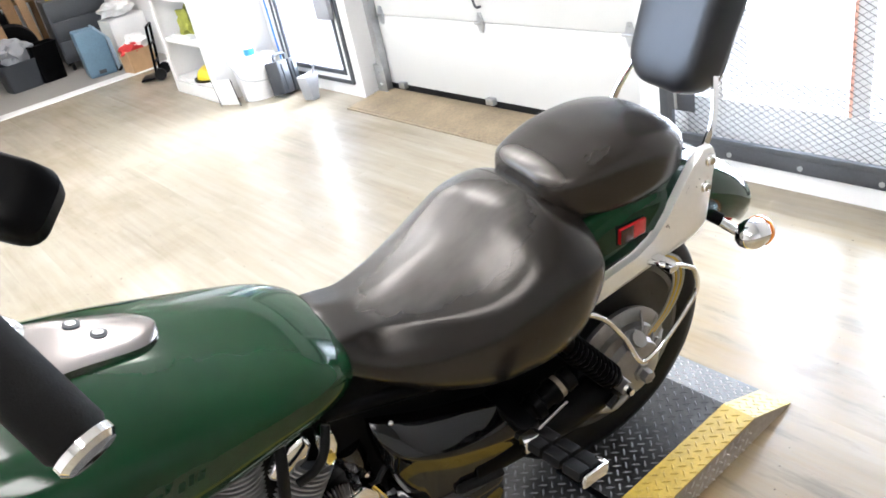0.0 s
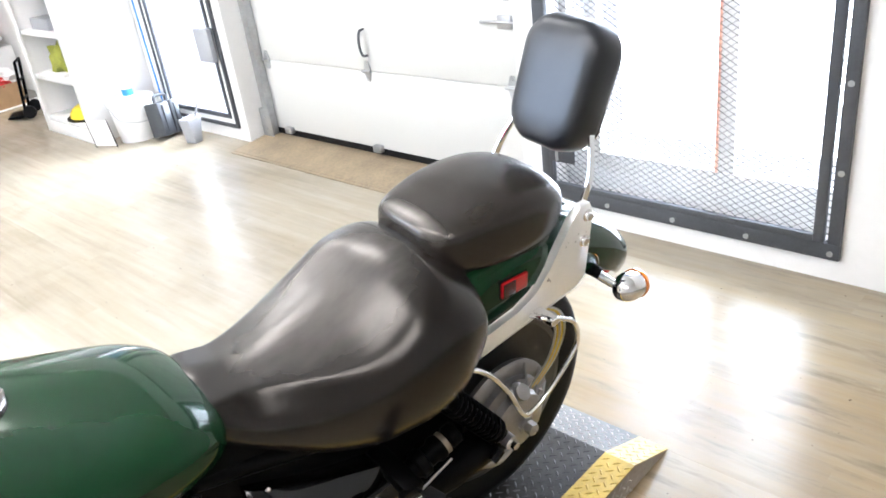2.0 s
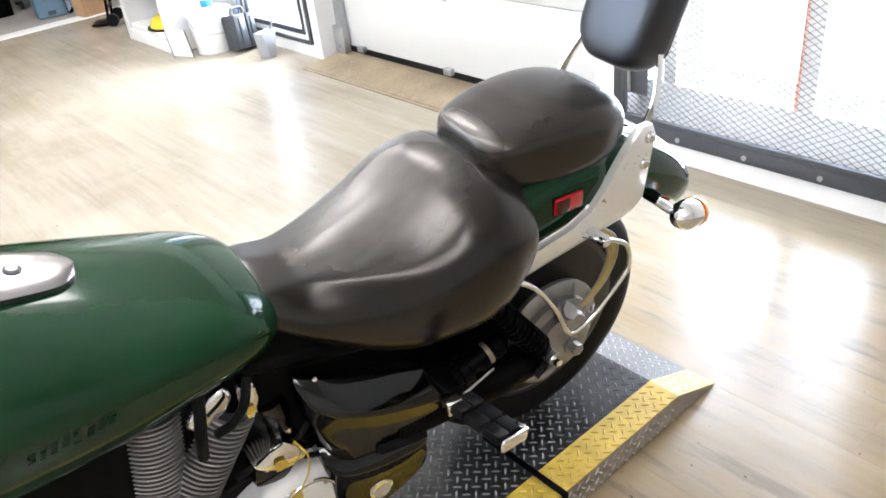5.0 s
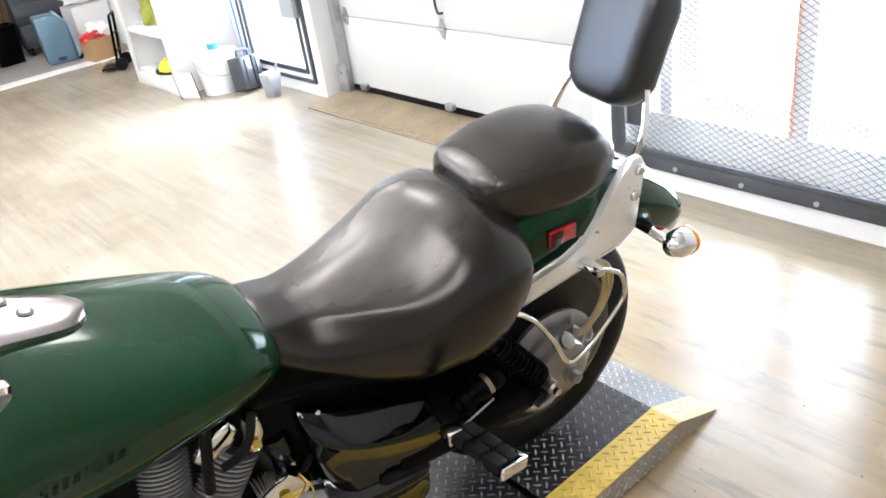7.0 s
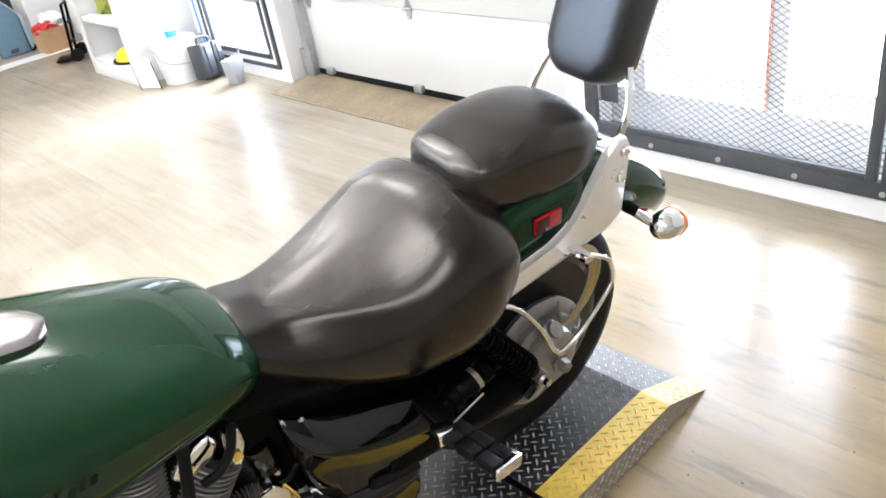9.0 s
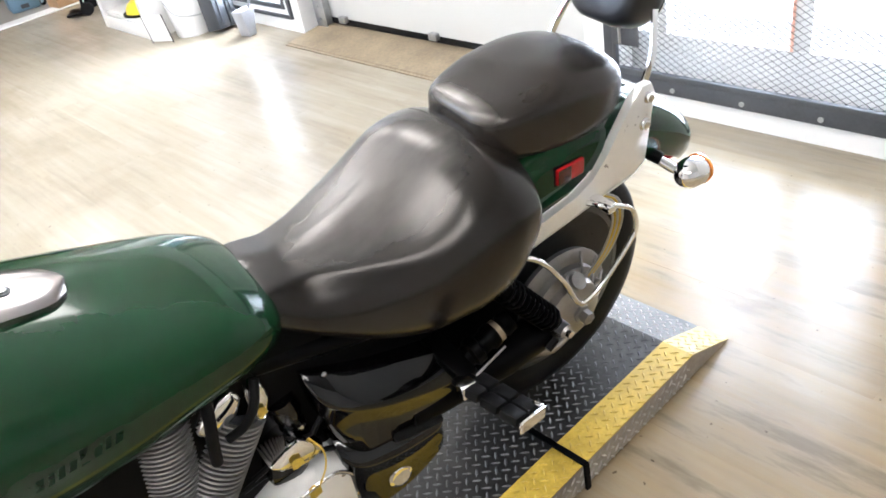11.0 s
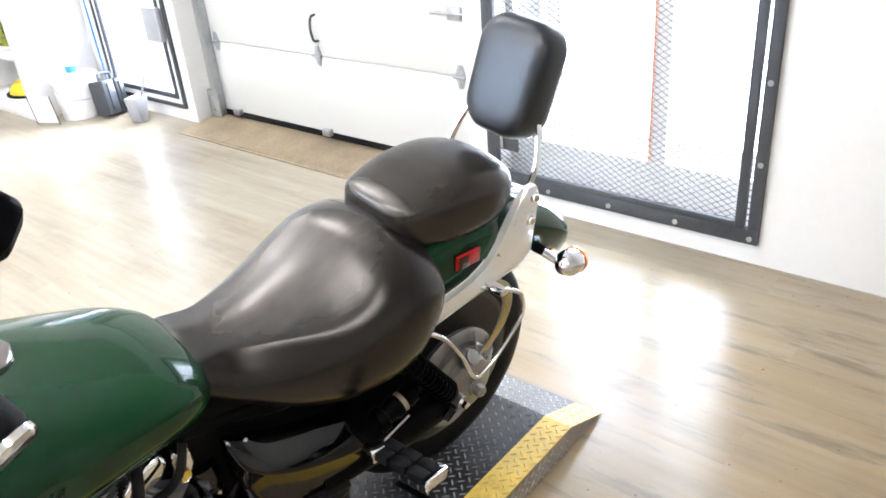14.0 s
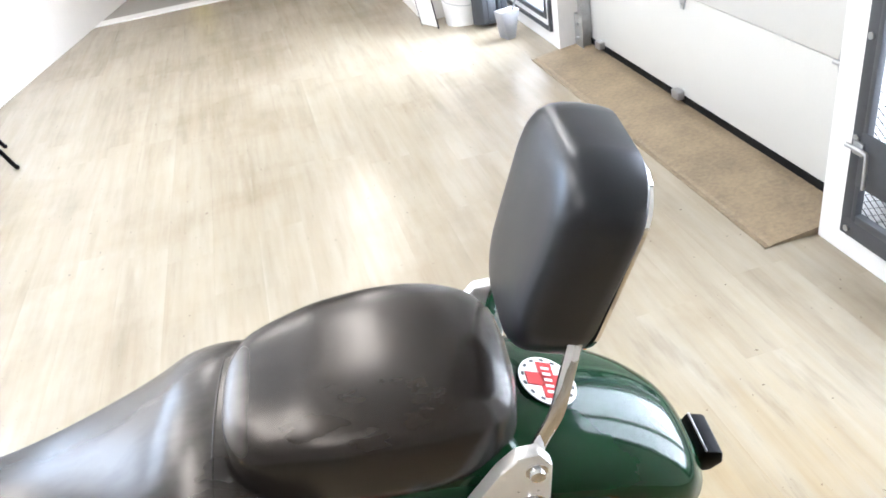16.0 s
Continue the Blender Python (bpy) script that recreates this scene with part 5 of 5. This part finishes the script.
# rear wheel
wheel = thing("rear_wheel", "", "")
wheel.parent = BIKE
bike("tyre", lathe(bmesh.new(), (AX - 0.01, 0.012, AZ), (0, 1, 0), [(-0.052, 0.200), (-0.066, 0.225), (-0.073, 0.258), (-0.068, 0.282), (-0.050, 0.298), (-0.025, 0.307), (0, 0.310), (0.025, 0.307), (0.050, 0.298), (0.068, 0.282), (0.073, 0.258), (0.066, 0.225), (0.052, 0.200), (-0.052, 0.200)], 72), M_RUBBER, "black rear tyre", wheel)
bike("rim", lathe(bmesh.new(), (AX, 0, AZ), (0, 1, 0), [(-0.053, 0.210), (-0.054, 0.198), (-0.048, 0.192), (-0.040, 0.182), (-0.02, 0.170), (0.02, 0.170), (0.040, 0.182), (0.048, 0.192), (0.054, 0.198), (0.053, 0.210), (-0.053, 0.210)], 64), M_RIM, "dull steel rim", wheel)
for i in range(36):
    a = 2 * math.pi * i / 36
    b = a + (0.30 if i % 2 else -0.30)
    s = 1 if i % 4 < 2 else -1
    bike("spoke", rod(bmesh.new(), (AX + 0.06 * math.cos(b), s * 0.035, AZ + 0.06 * math.sin(b)), (AX + 0.172 * math.cos(a), 0, AZ + 0.172 * math.sin(a)), 0.0025, seg=5), M_CHROME, "", wheel)
bike("hub", lathe(bmesh.new(), (AX, -0.07, AZ), (0, 1, 0), [(0, 0.0), (0, 0.07), (0.03, 0.075), (0.05, 0.05), (0.09, 0.05), (0.11, 0.075), (0.14, 0.07), (0.14, 0)], 36), M_ALLOY, "cast alloy hub", wheel)

# final drive housing on the left
FD = lathe(bmesh.new(), (AX, -0.078, AZ), (0, -1, 0), [(0, 0.125), (0.012, 0.128), (0.02, 0.118), (0.022, 0.098), (0.036, 0.096), (0.04, 0.085), (0.042, 0.075), (0.058, 0.070), (0.064, 0.058), (0.066, 0.03), (0.066, 0)], 48)
drive = bike("final_drive", FD, M_ALLOY, "grey cast final drive housing")
for i in range(9):
    a = radians(200 + 28 * i)
    c, s = math.cos(a), math.sin(a)
    bm = bmesh.new()
    tube(bm, [(AX + 0.068 * c, -0.130, AZ + 0.068 * s), (AX + 0.122 * c, -0.094, AZ + 0.122 * s)], 0.004, 6)
    bike("rib", bm, M_ALLOY, "", drive)
bm = lathe(bmesh.new(), (AX - 0.01, -0.135, AZ + 0.085), (0.15, -0.7, 0.7), [(0, 0.024), (0.012, 0.024), (0.016, 0.018), (0.026, 0.018), (0.028, 0)], 16)
bike("filler_cap", bm, M_ALLOY, parent=drive)
bm = lathe(bmesh.new(), (AX + 0.012, -0.14, AZ - 0.005), (0, -1, 0), [(0, 0.022), (0.01, 0.022), (0.012, 0.015), (0.03, 0.015), (0.032, 0.008), (0.036, 0.0)], 6)
bike("axle_nut", bm, M_ALLOY, parent=drive)
for i in range(6):
    a = radians(60 * i + 20)
    bike("bolt", rod(bmesh.new(), (AX + 0.083 * math.cos(a), -0.112, AZ + 0.083 * math.sin(a)), (AX + 0.083 * math.cos(a), -0.124, AZ + 0.083 * math.sin(a)), 0.008, seg=6), M_ALLOY, parent=drive)
bm = bmesh.new()
tube(bm, [(AX - 0.06, -0.125, AZ + 0.0), (-0.25, -0.142, AZ + 0.01), (-0.48, -0.142, AZ + 0.03)], 0.040, 20)
bike("swingarm", bm, M_BLACK, "black shaft-drive swingarm")
boot = bike("shaft_boot", lathe(bmesh.new(), (-0.225, -0.142, 0.438), (-1, 0, -0.28), [(0, 0.0), (0, 0.023), (0.02, 0.024), (0.024, 0.019), (0.036, 0.019), (0.04, 0.026), (0.055, 0.027), (0.062, 0.022), (0.078, 0.022), (0.082, 0.029), (0.10, 0.029), (0.105, 0.022), (0.13, 0.022), (0.13, 0)], 28), M_BLACK, "ribbed black rubber boot")
bike("boot_clamp", lathe(bmesh.new(), (-0.252, -0.142, 0.430), (-1, 0, -0.28), [(0, 0.018), (0, 0.0235), (0.012, 0.0235), (0.012, 0.018)], 28), M_CLAMP, "bright clamp ring", boot)
bike("brake_rod", tube(bmesh.new(), [(-0.27, -0.185, 0.430), (-0.355, -0.185, 0.396)], 0.0026, 8), M_ALLOY, "thin dull rod")
bike("adjuster_nut", rod(bmesh.new(), (-0.135, -0.176, 0.352), (-0.160, -0.178, 0.338), 0.010, seg=6), M_BLACK, "black hexagon nut")
bm = bmesh.new()
tube(bm, smooth_path([(AX + 0.02, -0.12, AZ - 0.06), (-0.12, -0.15, AZ - 0.05), (-0.22, -0.155, AZ + 0.01)]), 0.009, 10)
bike("torque_arm", bm, M_ALLOY, "cast torque arm")

# shock
p0, p1 = Vector((-0.122, -0.168, 0.376)), Vector((-0.270, -0.168, 0.575))
shock = bike("shock_absorber", rod(bmesh.new(), p0, p1, 0.015, seg=16), M_BLACK, "black spring shock absorber")
ax = (p1 - p0).normalized()
u = ax.orthogonal().normalized()
v = ax.cross(u)
L = (p1 - p0).length
sp = [p0 + ax * (L * (0.12 + 0.8 * i / 120)) + (u * math.cos(i * 2 * math.pi * 11 / 120) + v * math.sin(i * 2 * math.pi * 11 / 120)) * 0.024 for i in range(121)]
bike("spring", tube(bmesh.new(), sp, 0.0042, 6), M_BLACK, "black coil spring", shock)
bike("lower_eye", rod(bmesh.new(), p0 + Vector((0, -0.026, 0)), p0 + Vector((0, 0.02, 0)), 0.015, seg=16), M_ALLOY, parent=shock)
bike("eye_bolt", rod(bmesh.new(), p0 + Vector((0, -0.040, 0)), p0 + Vector((0, -0.024, 0)), 0.009, seg=6), M_CHROME, parent=shock)

# chrome bag guard loop
g = [(-0.28, -0.15, 0.625), (-0.20, -0.188, 0.605), (-0.135, -0.192, 0.52), (-0.092, -0.192, 0.435), (-0.062, -0.192, 0.425), (-0.017, -0.192, 0.450), (0.038, -0.192, 0.503), (0.060, -0.192, 0.540), (0.046, -0.192, 0.590), (0.004, -0.192, 0.622), (-0.025, -0.182, 0.630), (-0.035, -0.15, 0.625)]
guard = bike("bag_guard", tube(bmesh.new(), smooth_path(g, 6), 0.0052, 12), M_CHROME, "bent chrome bag guard loop")
bike("clamp", boxed(-0.028, -0.006, -0.200, -0.148, 0.618, 0.635, 0.004), M_CHROME, parent=guard)
for i in range(5):
    o = 0.0070 * i
    bike("cable", tube(bmesh.new(), smooth_path([(-0.020 + o, -0.140, 0.622), (0.030 + o, -0.142, 0.585), (0.048 + o, -0.142, 0.530), (0.030 + o, -0.138, 0.465), (-0.010 + o, -0.130, 0.41)]), 0.0027, 6), M_YELLOW if i % 2 else M_GALV, "yellow cable" if i % 2 else "grey cable")

# frame, covers and engine
bm = boxed(-1.15, -0.15, -0.10, 0.10, 0.30, 0.66, 0.03)
bike("frame_body", bm, M_BLACK, "black frame and battery box")
bm = bmesh.new()
tube(bm, smooth_path([(-1.25, -0.0, 0.85), (-0.95, -0.06, 0.66), (-0.66, -0.09, 0.60), (-0.40, -0.11, 0.56), (-0.15, -0.11, 0.60)]), 0.018, 12)
bike("frame_tube", bm, M_BLACK, "black frame tube")


def cover_panel(bm, stations, side):
    """A moulded cover: at each x the heights of its top edge, crease and bottom edge, and how far out each lies."""
    rings = []
    for x, zt, yt, zc, yc, zb, yb in smooth_path(stations, 4):
        pts = [(0.095, zt - 0.004), (yt - 0.006, zt + 0.002), (yt, zt), (yt + (yc - yt) * 0.55, zt + (zc - zt) * 0.5), (yc - 0.001, zc + 0.006), (yc, zc), (yc - 0.004, zc - 0.007), (yb + (yc - yb) * 0.35, zb + (zc - zb) * 0.45), (yb, zb + 0.003), (yb - 0.006, zb), (0.095, zb)]
        rings.append([bm.verts.new((x, side * y, z)) for y, z in pts])
    skin(bm, rings)
    return bm


for s in (-1, 1):
    bm = cover_panel(bmesh.new(), [(-0.640, 0.566, 0.118, 0.545, 0.128, 0.525, 0.118), (-0.628, 0.560, 0.126, 0.515, 0.152, 0.440, 0.147), (-0.595, 0.545, 0.130, 0.493, 0.174, 0.372, 0.168), (-0.545, 0.521, 0.134, 0.466, 0.180, 0.352, 0.173), (-0.49, 0.500, 0.138, 0.443, 0.181, 0.342, 0.173), (-0.42, 0.478, 0.145, 0.420, 0.180, 0.336, 0.173), (-0.372, 0.464, 0.150, 0.408, 0.174, 0.345, 0.168), (-0.358, 0.452, 0.140, 0.420, 0.155, 0.385, 0.135)], s)
    bike("side_cover", bm, M_GLOSSBLACK, "gloss black side cover", angle=60)
bike("cover_stud", lathe(bmesh.new(), (-0.606, -0.128, 0.553), (0, -0.7, 0.7), [(0, 0.005), (0.003, 0.005), (0.005, 0.003), (0.005, 0.0)], 12), M_CHROME, "bright stud")
bm = cover_panel(bmesh.new(), [(-0.625, 0.396, 0.135, 0.360, 0.158, 0.235, 0.140), (-0.600, 0.389, 0.148, 0.345, 0.182, 0.215, 0.176), (-0.54, 0.380, 0.154, 0.332, 0.190, 0.212, 0.182), (-0.47, 0.370, 0.158, 0.325, 0.190, 0.235, 0.182), (-0.43, 0.362, 0.158, 0.320, 0.183, 0.268, 0.182), (-0.415, 0.348, 0.150, 0.320, 0.165, 0.295, 0.155)], -1)
low = bike("lower_cover", bm, M_GLOSSBLACK, "gloss black lower cover", angle=60)
# no hollow is cut: a solid black bar gives the slot's deep shade
bm = boxed(-0.052, 0.052, -0.010, 0.010, -0.010, 0.008, 0.006, 3)
bm.transform(Matrix.Translation((-0.475, -0.178, 0.352)) @ Euler((radians(40), radians(11), 0)).to_matrix().to_4x4())
bike("slot_shade", bm, M_FOAM, "black bar for the dark hollow of a slot", low)
bike("cover_lock", lathe(bmesh.new(), (-0.533, -0.178, 0.262), (0, -1, 0.12), [(0, 0.025), (0.008, 0.025), (0.011, 0.019), (0.009, 0.012), (0.009, 0.0)], 24), M_CHROME, "round chrome lock", low)
bm = bmesh.new()
prism(bm, [(-0.82, 0.20), (-0.82, 0.300), (-0.755, 0.345), (-0.69, 0.372), (-0.645, 0.372), (-0.603, 0.345), (-0.588, 0.29), (-0.588, 0.20)], "y", -0.05, -0.160, 0.024)
cover = bike("engine_cover", bm, M_SATIN, "polished chrome engine cover", angle=60)
for x, z in ((-0.77, 0.31), (-0.63, 0.335), (-0.61, 0.26)):
    bike("bolt", rod(bmesh.new(), (x, -0.159, z), (x, -0.165, z), 0.006, seg=6), M_CHROME, parent=cover)
bike("cover_rim", tube(bmesh.new(), smooth_path([(-0.60, -0.163, 0.20), (-0.602, -0.163, 0.28), (-0.625, -0.163, 0.335), (-0.66, -0.163, 0.352), (-0.73, -0.163, 0.335), (-0.80, -0.163, 0.295)]), 0.004, 8), M_CHROME, "raised chrome rim", cover)
bm = bmesh.new()
prism(bm, [(-0.748, 0.448), (-0.715, 0.466), (-0.684, 0.474), (-0.645, 0.426), (-0.664, 0.408), (-0.690, 0.418), (-0.728, 0.422)], "y", -0.075, -0.158, 0.007)
bike("cover_boss", bm, M_CHROME, "bright chrome bracket")
bm = bmesh.new()
prism(bm, [(-0.742, 0.420), (-0.690, 0.414), (-0.668, 0.385), (-0.690, 0.355), (-0.748, 0.37)], "y", -0.06, -0.138, 0.010)
bike("starter_housing", bm, M_GLOSSBLACK, "gloss black housing")
for x, z, w, h in ((-0.701, 0.434, 0.011, 0.012), (-0.688, 0.340, 0.012, 0.018), (-0.722, 0.562, 0.008, 0.010)):
    bm = bmesh.new()
    prism(bm, [(x - w, z - h * 0.8), (x - w * 0.3, z - h), (x + w, z - h * 0.7), (x + w * 0.9, z + h * 0.6), (x - w * 0.2, z + h), (x - w * 0.9, z + h * 0.7)], "y", -0.1655 if z < 0.5 else -0.1405, -0.164 if z < 0.5 else -0.139)
    bike("paper_tag", bm, M_YELLOW, "small yellow tag", smooth=False)
bike("choke_wire", tube(bmesh.new(), smooth_path([(-0.668, -0.150, 0.458), (-0.655, -0.168, 0.43), (-0.660, -0.170, 0.39), (-0.678, -0.168, 0.352)]), 0.0018, 6), M_YELLOW, "thin yellow wire")
# intake and rocker chrome between the cylinders, under the tank
bm = bmesh.new()
prism(bm, [(-0.825, 0.555), (-0.800, 0.592), (-0.752, 0.612), (-0.738, 0.585), (-0.755, 0.552), (-0.800, 0.535)], "y", -0.04, -0.118, 0.010)
rocker = bike("rocker_cover", bm, M_CHROME, "chrome rocker cover", angle=50)
bm = bmesh.new()
prism(bm, [(-0.738, 0.565), (-0.730, 0.612), (-0.708, 0.615), (-0.700, 0.575), (-0.715, 0.532), (-0.734, 0.535)], "y", -0.05, -0.135, 0.008)
bike("intake_cover", bm, M_CHROME, "bright chrome intake cover", angle=50)
bike("hose", tube(bmesh.new(), smooth_path([(-0.790, -0.118, 0.625), (-0.800, -0.132, 0.585), (-0.808, -0.136, 0.545), (-0.812, -0.13, 0.50)]), 0.010, 10), M_RUBBER, "black rubber hose")
bike("hose", tube(bmesh.new(), smooth_path([(-0.715, -0.130, 0.625), (-0.732, -0.146, 0.590), (-0.755, -0.146, 0.560), (-0.785, -0.14, 0.545)]), 0.008, 10), M_RUBBER, "black rubber hose")
bike("intake_pipe", lathe(bmesh.new(), (-0.682, -0.095, 0.520), (0.18, -0.12, -1.0), [(0, 0.0), (0, 0.026), (0.03, 0.028), (0.05, 0.020), (0.075, 0.018), (0.11, 0.017), (0.11, 0)], 22), M_GLOSSBLACK, "gloss black intake pipe")
bike("hose_clamp", lathe(bmesh.new(), (-0.671, -0.102, 0.456), (0.18, -0.12, -1.0), [(0, 0.018), (0, 0.0205), (0.008, 0.0205), (0.008, 0.018)], 22), M_CHROME, "bright hose clamp")
bike("spark_plug_cap", rod(bmesh.new(), (-0.705, -0.09, 0.455), (-0.745, -0.085, 0.42), 0.012, 0.009, 14), M_RUBBER, "black plug cap")
for q in ([(-0.640, -0.120, 0.40), (-0.70, -0.125, 0.425), (-0.77, -0.12, 0.40)], [(-0.60, -0.115, 0.47), (-0.645, -0.125, 0.44), (-0.665, -0.13, 0.40), (-0.62, -0.13, 0.37)], [(-0.70, -0.10, 0.36), (-0.75, -0.11, 0.38), (-0.79, -0.10, 0.36)]):
    bike("cable", tube(bmesh.new(), smooth_path(q), 0.0055, 8), M_RUBBER, "black cable")
for x, z in ((-0.615, 0.468), (-0.605, 0.42)):
    bike("frame_lug", boxed(x - 0.010, x + 0.010, -0.128, -0.10, z - 0.022, z + 0.022, 0.003), M_ALLOY, "dull bracket on the frame")


def cylinder_bank(x0, z0, x1, z1, n, r=0.058, y=-0.062):
    p0, p1 = Vector((x0, y, z0)), Vector((x1, y, z1))
    d = (p1 - p0).normalized()
    bk = bike("cylinder", rod(bmesh.new(), p0, p1, r * 0.78, seg=32), M_DARKGREY, "finned alloy engine cylinder")
    for i in range(n):
        c = p0.lerp(p1, (i + 0.5) / n)
        bike("fin", lathe(bmesh.new(), c - d * 0.0022, d, [(0, r * 0.7), (0, r - 0.002), (0.0022, r), (0.0044, r - 0.002), (0.0044, r * 0.7)], 36), M_FIN, "", bk)
    return bk


cylinder_bank(-0.900, 0.33, -0.862, 0.595, 27)
cylinder_bank(-0.838, 0.395, -0.748, 0.535, 17, 0.050, -0.085)
cylinder_bank(-0.805, 0.280, -0.785, 0.385, 11, 0.036)
cylinder_bank(-1.00, 0.36, -0.985, 0.46, 10, 0.045)

# footpegs and stand
d = Vector((0.032, -0.16, 0.006)).normalized()
up = Vector((0.25, 0, 1)).normalized()
up = (up - d * up.dot(d)).normalized()
PEGM = Matrix.Translation((-0.40, -0.215, 0.470)) @ Matrix((d, up.cross(d), up)).transposed().to_4x4()
bm = boxed(0.0, 0.158, -0.020, 0.020, -0.010, 0.004, 0.004)
bm.transform(PEGM)
peg = bike("passenger_peg", bm, M_BLACK, "flat black rubber passenger footpeg")
for i in range(3):
    for s in (-1, 1):
        bm = boxed(0.030 + 0.042 * i, 0.068 + 0.042 * i, s * 0.0015, s * 0.031, -0.008, 0.012, 0.005)
        bm.transform(PEGM)
        bike("rubber_block", bm, M_RUBBER, "", peg)
bm = boxed(0.157, 0.166, -0.032, 0.032, -0.012, 0.014, 0.004)
box(bm, 0.140, 0.160, 0.022, 0.033, -0.012, 0.013, 0.003)
bm.transform(PEGM)
bike("peg_end", bm, M_CHROME, "chrome end plate", peg)
bike("peg_bracket", boxed(-0.405, -0.365, -0.225, -0.10, 0.452, 0.476, 0.006), M_BLACK, "black peg bracket", peg)
bike("peg_clip", boxed(-0.425, -0.395, -0.262, -0.24, 0.462, 0.492, 0.003), M_CHROME, "bright clip", peg)
bike("side_stand", tube(bmesh.new(), smooth_path([(-0.74, -0.13, 0.30), (-0.72, -0.22, 0.15), (-0.70, -0.27, 0.05)]), 0.012, 10), M_BLACK, "black side stand")

# handlebar, grip, mirror
gi, ge = Vector((-1.029, -0.470, 1.238)), Vector((-0.986, -0.562, 1.164))
gd_ = (ge - gi).normalized()
bar = bike("handlebar", tube(bmesh.new(), smooth_path([(-1.16, 0.0, 1.08), (-1.19, -0.12, 1.12), (-1.19, -0.26, 1.25), (-1.12, -0.36, 1.30), tuple(gi - gd_ * 0.03), tuple(ge - gd_ * 0.01)]), 0.0125, 14), M_CHROME, "chrome handlebar")
bike("grip", lathe(bmesh.new(), gi, gd_, [(0, 0.020), (0.004, 0.0235), (0.119, 0.0235), (0.124, 0.020)], 28), M_FOAM, "black foam grip", bar)
bike("bar_end", lathe(bmesh.new(), ge, gd_, [(0, 0.0225), (0.006, 0.0225), (0.010, 0.019), (0.011, 0.0)], 24), M_CHROME, "chrome bar end", bar)
bike("grip_collar", lathe(bmesh.new(), gi - gd_ * 0.022, gd_, [(0, 0.016), (0.001, 0.024), (0.006, 0.028), (0.011, 0.024), (0.014, 0.028), (0.020, 0.024), (0.021, 0.016)], 28), M_CHROME, "ribbed chrome collar", bar)
bike("switch_box", body(bmesh.new(), [(-0.032, 0.012, 0.012, 0, -0.012), (-0.027, 0.022, 0.024, 0, -0.022), (0.02, 0.024, 0.026, 0, -0.024), (0.03, 0.014, 0.014, 0, -0.014)], 4, 24, 0.7, 0.7, 0.7), M_ALLOY, "grey switch housing", bar).matrix_local = Matrix.Translation(gi - gd_ * 0.058) @ gd_.to_track_quat("X", "Z").to_matrix().to_4x4()
bike("riser", rod(bmesh.new(), (-1.17, 0.0, 1.10), (-1.27, 0.0, 0.86), 0.024, seg=16), M_CHROME, "chrome riser", bar)
ma, mb = Vector((-1.075, -0.500, 1.415)), Vector((-0.949, -0.588, 1.347))
mx = (mb - ma).normalized()
bm = bmesh.new()
rings = []
for h, k in ((-0.016, 0.80), (-0.013, 0.93), (-0.006, 1.0), (0.008, 1.0), (0.014, 0.94), (0.016, 0.84)):
    rings.append([bm.verts.new((x * k, y * k, h)) for x, y in rounded(0.19, 0.041, 0.011, 4)])
skin(bm, rings)
mir = bike("mirror", bm, M_BLACK, "black rounded rear-view mirror", bar)
zax = Vector((0.25, 0.45, -0.85)).normalized()
zax = (zax - mx * zax.dot(mx)).normalized()
yax = zax.cross(mx)
mir.matrix_local = Matrix.Translation(mb - mx * 0.085) @ Matrix((mx, yax, zax)).transposed().to_4x4()
bike("mirror_stem", tube(bmesh.new(), smooth_path([tuple(ma), (-1.11, -0.44, 1.36), tuple(gi - gd_ * 0.06)]), 0.006, 10), M_BLACK, "black mirror stem", bar)

# ---- floor planks ----
pl, pw = 1.22, 0.181
bm = bmesh.new()
box(bm, -pw / 2 + 0.0001, pw / 2 - 0.00005, -pl / 2 + 0.00005, pl / 2 - 0.00005, -0.0035, 0.0, 0.0001, 1)
PLANK = mesh_of("plank", bm, M_FLOOR)
rr = random.Random(4)
i = 0
x = WX - pw / 2 - 0.001
while x > -1.3:
    y = -0.6 - rr.random() * pl
    while y < 7.1:
        o = new("plank", PLANK)
        o.location = (x, y, 0)
        o.parent = FLOOR
        y += pl
    x -= pw
